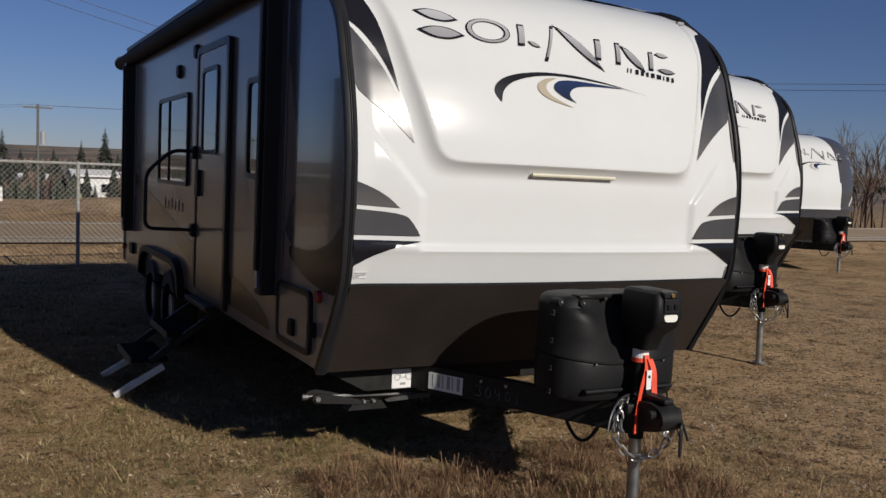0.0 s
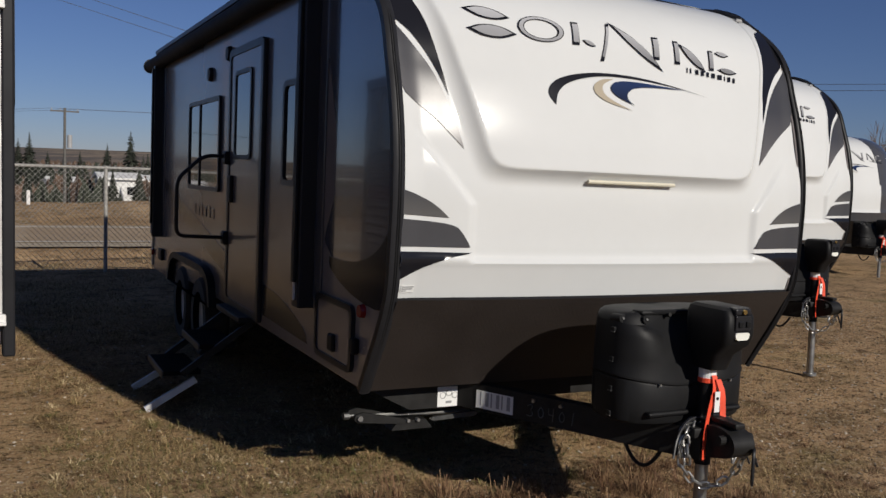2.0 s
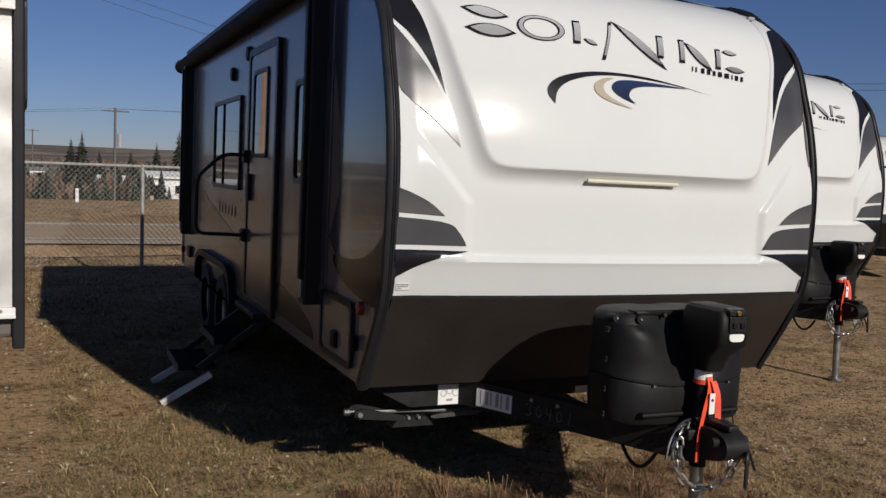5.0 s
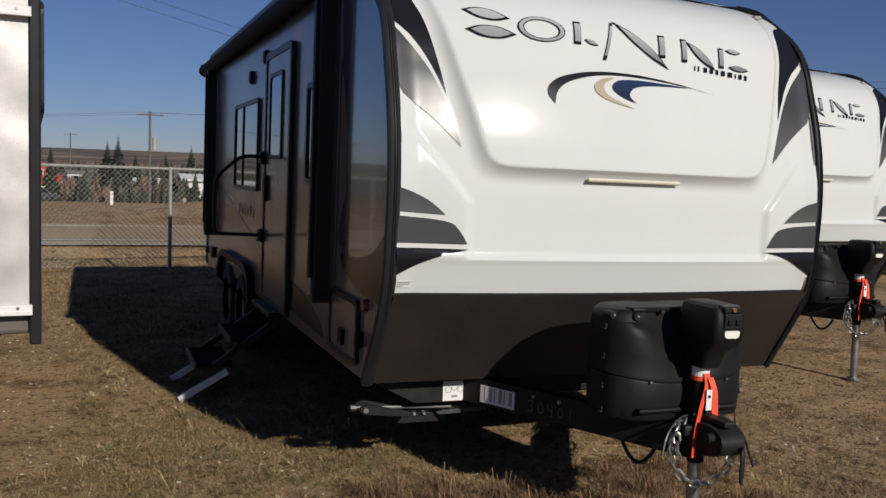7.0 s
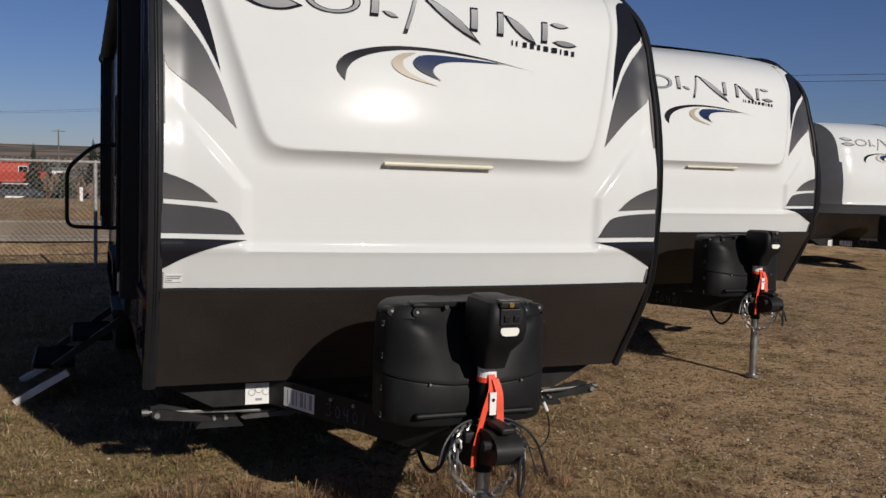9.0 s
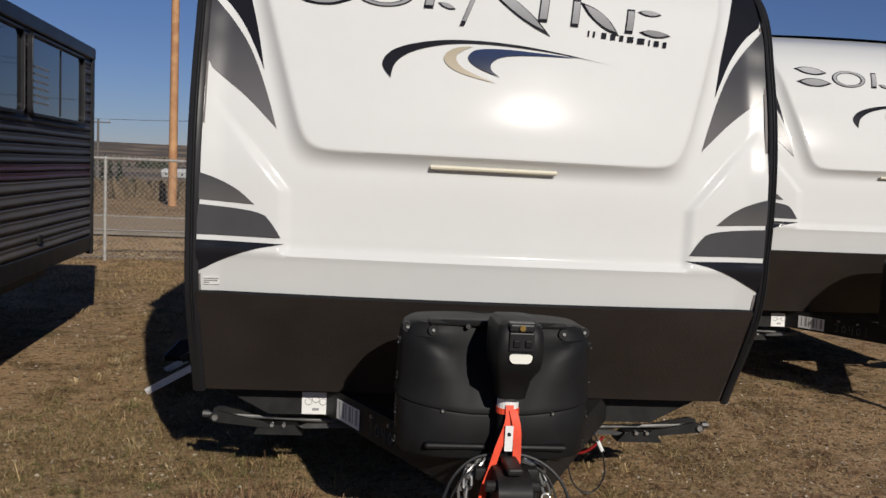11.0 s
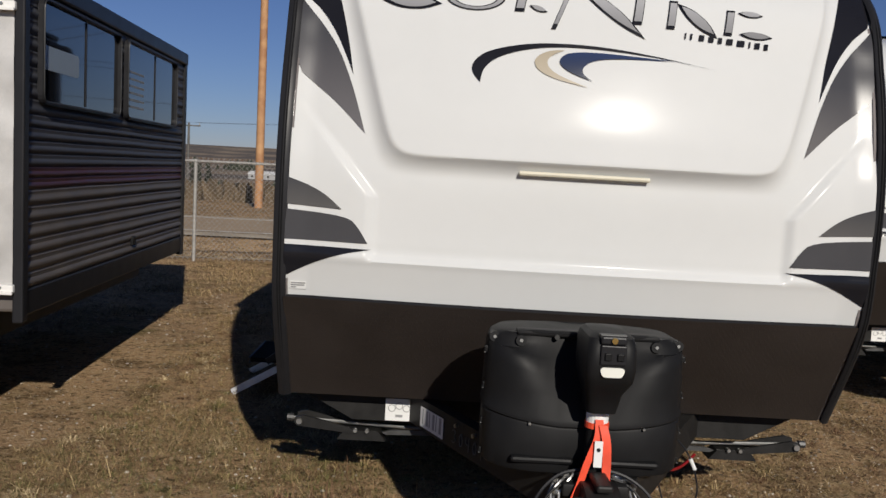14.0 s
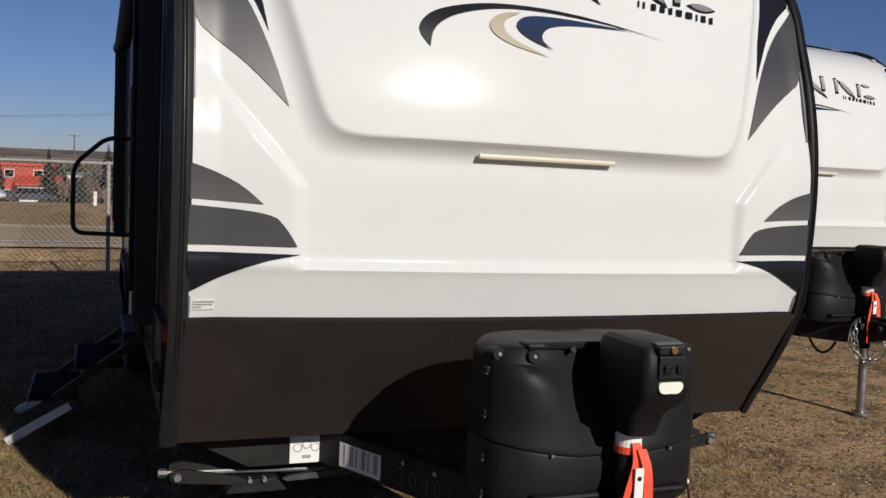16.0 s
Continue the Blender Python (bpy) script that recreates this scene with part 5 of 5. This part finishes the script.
def spruce(x, y, h, seed):
    """A tapered trunk with whorls of drooping needled boughs."""
    rnd = random.Random(seed)
    z0 = ground_z(x, y) - 0.1
    t = tagged(new("spruce_tree"), "dark green spruce with drooping uneven boughs", "tree", "spruces in the town")
    part("trunk", rod((x, y, z0), (x, y, z0 + h), 0.018 * h, 0.01, 8), BARK, t)
    vs, fs = [], []
    z = 0.08 * h
    while z < h * 0.985:
        reach = (1 - z / h) ** 0.85 * h * 0.27 * rnd.uniform(0.75, 1.15)
        for k in range(14):
            a = rnd.uniform(0, 2 * math.pi)
            r = reach * rnd.uniform(0.6, 1.1)
            c, s_ = math.cos(a), math.sin(a)
            w = 0.16 * r + 0.05
            droop = r * rnd.uniform(0.15, 0.45)
            b = len(vs)
            vs += [(x, y, z0 + z + 0.1), (x + c * r * 0.55 - s_ * w, y + s_ * r * 0.55 + c * w, z0 + z - droop * 0.35), (x + c * r, y + s_ * r, z0 + z - droop), (x + c * r * 0.55 + s_ * w, y + s_ * r * 0.55 - c * w, z0 + z - droop * 0.35), (x + c * r * 0.5, y + s_ * r * 0.5, z0 + z - droop * 0.9)]
            fs += [(b, b + 1, b + 2), (b, b + 2, b + 3), (b + 1, b + 4, b + 2), (b + 3, b + 2, b + 4)]
        z += h * 0.022
    m_ = bpy.data.meshes.new("crown")
    m_.from_pydata(vs, [], fs)
    m_.materials.append(SPRUCE)
    ob = new("crown", m_)
    ob.parent = t


for i, (x, y, h) in enumerate(((13.5, 109, 8.6), (-3.6, 100, 5.8), (-9.0, 108, 5.5), (2.2, 128, 8.4), (3.5, 127, 9.2), (14.0, 139, 9.0), (5.8, 118, 4.6), (7.4, 116, 4.8), (8.6, 117, 4.4), (4.4, 122, 5.0), (10.2, 96, 3.6), (12.6, 95, 4.0), (0.6, 121, 4.2), (16.4, 120, 6.5), (18.5, 131, 7.4), (20.5, 128, 6.6), (22.8, 125, 7.8), (25.5, 120, 6.0), (6.6, 150, 8.0), (9.2, 155, 7.6), (11.2, 150, 8.2), (-12.5, 112, 5.2), (-1.5, 140, 6.5), (28.0, 122, 8.0), (31.0, 128, 7.2), (-26, 200, 7.5), (-58, 228, 8.0), (-54, 226, 7.0), (2.8, 104, 3.4), (5.0, 106, 3.2), (-45.5, 172, 5.6), (-43.2, 175, 6.2), (-41.0, 173, 5.2), (-47.5, 178, 4.8), (-31.5, 176, 4.6))):
    spruce(x, y, h, 40 + i)


rnd_spruce = random.Random(77)
for i in range(46):
    spruce(rnd_spruce.uniform(-13, 42), rnd_spruce.uniform(108, 175), rnd_spruce.uniform(3.2, 6.2), 300 + i)


def shrub(name, x, y, h, n, spread, seed, label):
    """A leafless thicket: many thin rising stems that fork."""
    rnd = random.Random(seed)
    z0 = ground_z(x, y)
    bm = bmesh.new()
    def grow(p, d, l, r, depth):
        q = p + d * l
        rod(p, q, r, r * 0.6, 3, bm)
        if depth:
            for _ in range(rnd.choice((2, 3))):
                e = (d + Vector((rnd.uniform(-0.55, 0.55), rnd.uniform(-0.55, 0.55), rnd.uniform(-0.1, 0.4)))).normalized()
                grow(p.lerp(q, rnd.uniform(0.6, 1)), e, l * rnd.uniform(0.55, 0.8), r * 0.6, depth - 1)
    for _ in range(n):
        p = Vector((x + rnd.uniform(-spread, spread), y + rnd.uniform(-spread, spread), z0 - 0.05))
        grow(p, Vector((rnd.uniform(-0.2, 0.2), rnd.uniform(-0.2, 0.2), 1)).normalized(), h * rnd.uniform(0.3, 0.45), 0.012 * h, 4)
    tagged(part(name, bm, TWIG), label, "bush", "bare bushes")


for i in range(12):
    shrub("bare_bush", 32.5 + 1.25 * i, 27.9 - 0.56 * i + 1.4 * (i % 2), 3.6 + 0.5 * (i % 3), 11, 1.1, 200 + i, "leafless brown thicket at the lot's edge")


def treeline(name, x0, x1, y, h, n, mat, label, seed, depth=25.0):
    """A far strip of woods: many small uneven crowns."""
    rnd = random.Random(seed)
    vs, fs = [], []
    for _ in range(n):
        x, yy = rnd.uniform(x0, x1), y + rnd.uniform(-depth, depth)
        z, hh = ground_z(x, yy) - 0.5, h * rnd.uniform(0.5, 1.15)
        for k in range(4):
            a, w = rnd.uniform(0, 3.14), hh * rnd.uniform(0.16, 0.3)
            c, s_ = math.cos(a) * w, math.sin(a) * w
            b = len(vs)
            m_ = z + hh * rnd.uniform(0.3, 0.6)
            vs += [(x - c, yy - s_, z), (x + c, yy + s_, z), (x + c * 1.1, yy + s_ * 1.1, m_), (x + c * 0.2, yy, z + hh), (x - c * 1.05, yy - s_, m_ - 0.2)]
            fs.append((b, b + 1, b + 2, b + 3, b + 4))
    m_ = bpy.data.meshes.new(name)
    m_.from_pydata(vs, [], fs)
    m_.materials.append(mat)
    tagged(new(name, m_), label, "woods", kind="stuff")


treeline("town_trees", 2, 110, 190, 5.0, 260, TWIG, "bare and evergreen trees among the far houses", 7)
treeline("town_spruces", 4, 90, 165, 6.0, 110, SPRUCE, "dark spruces among the far houses", 8)
treeline("brush", -16, -4.4, 41, 1.25, 520, BRUSH, "brown leafless brush across the road", 13, 4.0)
treeline("brush_green", -16, -4.6, 44, 1.3, 160, SPRUCE, "low dark shrubs in the brush", 14, 4.0)
treeline("town_brush", -3, 34, 112, 3.4, 150, TWIG, "bare bushes between the houses", 15, 12.0)
treeline("town_shrubs", -2, 34, 104, 3.0, 90, SPRUCE, "dark evergreen shrubs between the houses", 16, 8.0)
treeline("far_woods", -500, 900, 900, 6.0, 2200, TWIG, "brown woods on the far slope", 9)
treeline("far_conifers", -500, 900, 620, 8.0, 500, SPRUCE, "dark conifers on the far slope", 10)


# Grass, weeds and pebbles
def blades(name, n, region, mat, label, seed, hmin, hmax, width, patch=None, flat=0.5):
    rng = np.random.default_rng(seed)
    xs_ = rng.uniform(region[0], region[1], n * 3)
    ys_ = region[2] + (region[3] - region[2]) * rng.uniform(0, 1, n * 3) ** 1.35
    edge_ = np.minimum(np.minimum(xs_ - region[0], region[1] - xs_) / 1.6, np.minimum((ys_ - region[2]) / 0.6, (region[3] - ys_) / 1.6))
    ok = edge_ + 0.25 * np.sin(xs_ * 2.3 + ys_ * 1.1) > rng.uniform(0, 1, n * 3)
    xs_, ys_ = xs_[ok], ys_[ok]
    if patch:
        keep = np.array([patch(x, y) for x, y in zip(xs_, ys_)]) > rng.uniform(0, 1, len(xs_))
        xs_, ys_ = xs_[keep][:n], ys_[keep][:n]
    else:
        xs_, ys_ = xs_[:n], ys_[:n]
    n = len(xs_)
    zs_ = np.array([ground_z(x, y) for x, y in zip(xs_, ys_)]) - 0.006
    a, lean = rng.uniform(0, 2 * np.pi, n), rng.uniform(0.15, 1.0, n) ** flat * 1.35
    h = rng.uniform(hmin, hmax, n) * (0.6 + 0.8 * rng.uniform(0, 1, n) ** 2)
    w = width * rng.uniform(0.6, 1.3, n)
    dx, dy = np.cos(a), np.sin(a)
    px, py = -dy * w, dx * w
    v = np.zeros((n, 5, 3))
    mh, mo = h * np.cos(lean * 0.7) * 0.55, h * np.sin(lean * 0.7) * 0.55
    th, to = mh + h * np.cos(lean * 1.25) * 0.45, mo + h * np.sin(lean * 1.25) * 0.45
    th = np.maximum(th, 0.006)
    v[:, 0] = np.stack([xs_ - px, ys_ - py, zs_], 1)
    v[:, 1] = np.stack([xs_ + px, ys_ + py, zs_], 1)
    v[:, 2] = np.stack([xs_ + dx * mo + px * 0.8, ys_ + dy * mo + py * 0.8, zs_ + mh], 1)
    v[:, 3] = np.stack([xs_ + dx * mo - px * 0.8, ys_ + dy * mo - py * 0.8, zs_ + mh], 1)
    v[:, 4] = np.stack([xs_ + dx * to, ys_ + dy * to, zs_ + th], 1)
    m_ = bpy.data.meshes.new(name)
    m_.vertices.add(n * 5)
    m_.vertices.foreach_set("co", v.reshape(-1))
    base = np.arange(n)[:, None] * 5
    loops = np.concatenate([base + [0, 1, 2, 3], base + [3, 2, 4]], 1).reshape(-1)
    m_.loops.add(len(loops))
    m_.loops.foreach_set("vertex_index", loops)
    starts = (np.arange(n)[:, None] * 7 + [0, 4]).reshape(-1)
    m_.polygons.add(n * 2)
    m_.polygons.foreach_set("loop_start", starts)
    m_.update(calc_edges=True)
    m_.validate()
    m_.materials.append(mat)
    tagged(new(name, m_), label, "grass", kind="stuff")


def bare(x, y):
    """The trodden patch between the old camper and the steps."""
    k = math.hypot((x + 0.35) / 0.7, max(0.0, abs(y - 7.1) - 1.9) / 0.5) + 0.35 * noise.noise((x * 1.7, y * 1.7, 41))
    return 1 - step(0.55, 1.1, k)


def tuft(x, y):
    v = noise.noise((x * 0.9, y * 0.9, 7)) * 0.6 + noise.noise((x * 3.1, y * 3.1, 9)) * 0.5
    right = step(3.6, 5.2, x + 0.35 * (y - 4))
    return max(0.03, min(1, 0.3 + 2.0 * v)) * (1 - 0.6 * right) * (1 - 0.9 * bare(x, y))


def green(x, y):
    lush = 0.45 * math.exp(-((x - 0.7) / 1.1) ** 2 - ((y - 4.3) / 0.8) ** 2)
    return max(0.0, min(1, noise.noise((x * 0.7 + 4, y * 0.7, 17)) * 2.4 + 0.1 + lush)) * (1 - step(3.0, 4.5, x)) * (1 - bare(x, y))


def weeds(x, y):
    return max(0.0, 1 - math.hypot((x - 2.35) / 0.9, (y - 3.65) / 0.55)) + 0.35 * max(0, noise.noise((x * 2.2, y * 2.2, 27)) - 0.25)


def clumps(name, n, region, mat, label, seed, h, low=0.08, high=0.5):
    """Separate bunches of coarse blades that arch outward."""
    rng = np.random.default_rng(seed)
    vs, fs = [], []
    for _ in range(n):
        cx, cy = rng.uniform(region[0], region[1]), region[2] + (region[3] - region[2]) * rng.uniform() ** 1.3
        if bare(cx, cy) > 0.4:
            continue
        cz, size = ground_z(cx, cy) - 0.005, h * rng.uniform(0.5, 1.3)
        for _ in range(int(rng.integers(18, 46))):
            a, r = rng.uniform(0, 6.283), rng.uniform(0, 0.45) * size
            x, y = cx + r * math.cos(a), cy + r * math.sin(a)
            a += rng.uniform(-0.9, 0.9)
            l_, up, w = size * rng.uniform(0.6, 1.5), size * rng.uniform(low, high), 0.0014
            dx, dy = math.cos(a), math.sin(a)
            b = len(vs)
            vs += [(x - dy * w, y + dx * w, cz), (x + dy * w, y - dx * w, cz), (x + dx * l_ * 0.45 + dy * w, y + dy * l_ * 0.45 - dx * w, cz + up), (x + dx * l_ * 0.45 - dy * w, y + dy * l_ * 0.45 + dx * w, cz + up), (x + dx * l_, y + dy * l_, cz + up * rng.uniform(0.3, 1.0))]
            fs += [(b, b + 1, b + 2, b + 3), (b + 3, b + 2, b + 4)]
    m_ = bpy.data.meshes.new(name)
    m_.from_pydata(vs, [], fs)
    m_.materials.append(mat)
    tagged(new(name, m_), label, "grass", kind="stuff")


PALESTRAW = grass_material("pale_straw", (0.3, 0.22, 0.12), (0.55, 0.42, 0.24), (0.7, 0.56, 0.34))


def mat_(x, y):
    """How thickly the ground is matted with dead grass: bare trodden patches, thick mats and thin gravel."""
    v = noise.noise((x * 0.75, y * 0.75, 7)) + 0.6 * noise.noise((x * 2.6, y * 2.6, 9)) + 0.4 * noise.noise((x * 7, y * 7, 5))
    right = step(3.4, 5.0, x + 0.35 * (y - 4))
    return max(0.05, min(1, 0.5 + 1.3 * v)) * (1 - 0.55 * right) * (1 - 0.88 * bare(x, y))


blades("matted_grass", 215000, (-3.5, 6.5, 1.7, 9.5), STRAW, "matted short dead grass", 1, 0.025, 0.075, 0.0012, mat_, 0.14)
blades("dry_grass", 120000, (-3.5, 7.0, 1.7, 10.0), STRAW, "short dry straw-coloured grass", 21, 0.03, 0.08, 0.0012, tuft, 0.18)
blades("back_grass", 60000, (-5.0, 6.0, 8.5, 14.6), STRAW, "short dry grass toward the fence", 22, 0.03, 0.08, 0.0028, mat_, 0.4)
blades("tall_dry_grass", 7000, (-4.0, 6.0, 1.7, 13.0), STRAW, "taller tufts of dry grass", 2, 0.08, 0.19, 0.0013, lambda x, y: max(0, tuft(x, y) * 1.8 - 0.9))
blades("green_grass", 34000, (-3.0, 4.0, 1.7, 8.0), GREENGRASS, "sparse green grass", 3, 0.03, 0.09, 0.0013, green, 0.3)
blades("dead_weeds", 24000, (-1.0, 9.0, 1.7, 8.0), DARKWEED, "dark dead weeds under the tongue", 4, 0.06, 0.2, 0.0014, weeds, 0.35)
blades("leaf_litter", 60000, (2.5, 14.0, 1.7, 13.0), DARKWEED, "brown leaf litter and dead stalks on bare dirt", 5, 0.012, 0.035, 0.0042, lambda x, y: max(0.1, min(1, 0.45 + 1.6 * noise.noise((x * 1.6, y * 1.6, 31)))), 0.12)
blades("pale_litter", 45000, (3.0, 14.0, 1.7, 13.0), DARKWEED, "thin brown litter on bare dirt", 25, 0.015, 0.045, 0.0026, mat_, 0.15)
blades("lying_straw", 6000, (-2.5, 6.5, 1.7, 9.0), PALESTRAW, "pale broken straw lying on the dirt", 61, 0.06, 0.15, 0.0011, lambda x, y: max(0, mat_(x, y) * 1.5 - 0.6), 0.03)
clumps("straw_clumps", 700, (-2.5, 4.2, 2.6, 10.0), STRAW, "scattered clumps of bleached straw", 51, 0.075)
clumps("dark_clumps", 900, (-2.5, 5.0, 2.6, 9.0), DARKWEED, "scattered clumps of dark dead grass", 52, 0.07)
clumps("green_clumps", 350, (-2.5, 3.0, 2.6, 6.5), GREENGRASS, "scattered clumps of green grass", 53, 0.075)
clumps("weed_clumps", 260, (1.5, 3.6, 2.9, 4.3), DARKWEED, "brown weeds round the tongue", 54, 0.12, 0.3, 0.95)
clumps("litter_clumps", 650, (3.4, 9.5, 2.6, 9.5), DARKWEED, "dark leaf litter in heaps on the dirt", 55, 0.05, 0.05, 0.4)
clumps("tuft_clumps", 90, (-1.5, 3.0, 3.6, 9.0), PALESTRAW, "pale arching tufts of straw", 56, 0.1, 0.1, 0.5)
blades("fence_grass", 20000, (-14.0, 12.0, 12.6, 15.2), STRAW, "dry grass along the fence", 6, 0.03, 0.09, 0.003)
blades("verge_grass", 60000, (-16.0, 16.0, 15.0, 18.9), PALESTRAW, "pale dry grass on the verge", 8, 0.025, 0.07, 0.005)


def pebbles(name, n, region, seed, label, smin, smax, mat):
    rng = np.random.default_rng(seed)
    ico = bmesh.new()
    bmesh.ops.create_icosphere(ico, subdivisions=1, radius=1)
    bv = np.array([v.co[:] for v in ico.verts])
    ico.verts.index_update()
    bf = np.array([[v.index for v in f_.verts] for f_ in ico.faces])
    ico.free()
    xs_, ys_ = rng.uniform(region[0], region[1], n), region[2] + (region[3] - region[2]) * rng.uniform(0, 1, n) ** 1.3
    s_ = smin + (smax - smin) * rng.uniform(0, 1, n) ** 3
    vs = []
    for x, y, k in zip(xs_, ys_, s_):
        sc = bv * (k * rng.uniform(0.6, 1.2, 3) * [1, 1, 0.6]) * rng.uniform(0.85, 1.15, (len(bv), 1))
        vs.append(sc + [x, y, ground_z(x, y) + k * 0.15])
    vs = np.concatenate(vs)
    fs = (np.arange(n)[:, None, None] * len(bv) + bf[None]).reshape(-1, 3)
    m_ = bpy.data.meshes.new(name)
    m_.from_pydata(vs.tolist(), [], fs.tolist())
    m_.materials.append(mat)
    tagged(new(name, m_), label, "pebbles", kind="stuff")


CLOD = grass_material("dark_clods", (0.035, 0.025, 0.016), (0.1, 0.075, 0.05))
pebbles("gravel", 14000, (-3.0, 12.0, 2.4, 12.0), 11, "loose pale pebbles in the dirt", 0.003, 0.013, PEBBLE)
pebbles("dirt_clods", 7000, (2.5, 16.0, 2.2, 14.0), 12, "dark clods and leaf litter on the dirt", 0.003, 0.014, CLOD)
pebbles("fine_gravel", 9000, (3.6, 10.5, 2.6, 10.5), 13, "fine pale gravel scattered over bare dirt", 0.003, 0.009, PEBBLE)
pebbles("fine_clods", 7000, (3.4, 10.5, 2.6, 10.5), 14, "small dark clods on the bare dirt", 0.004, 0.011, CLOD)
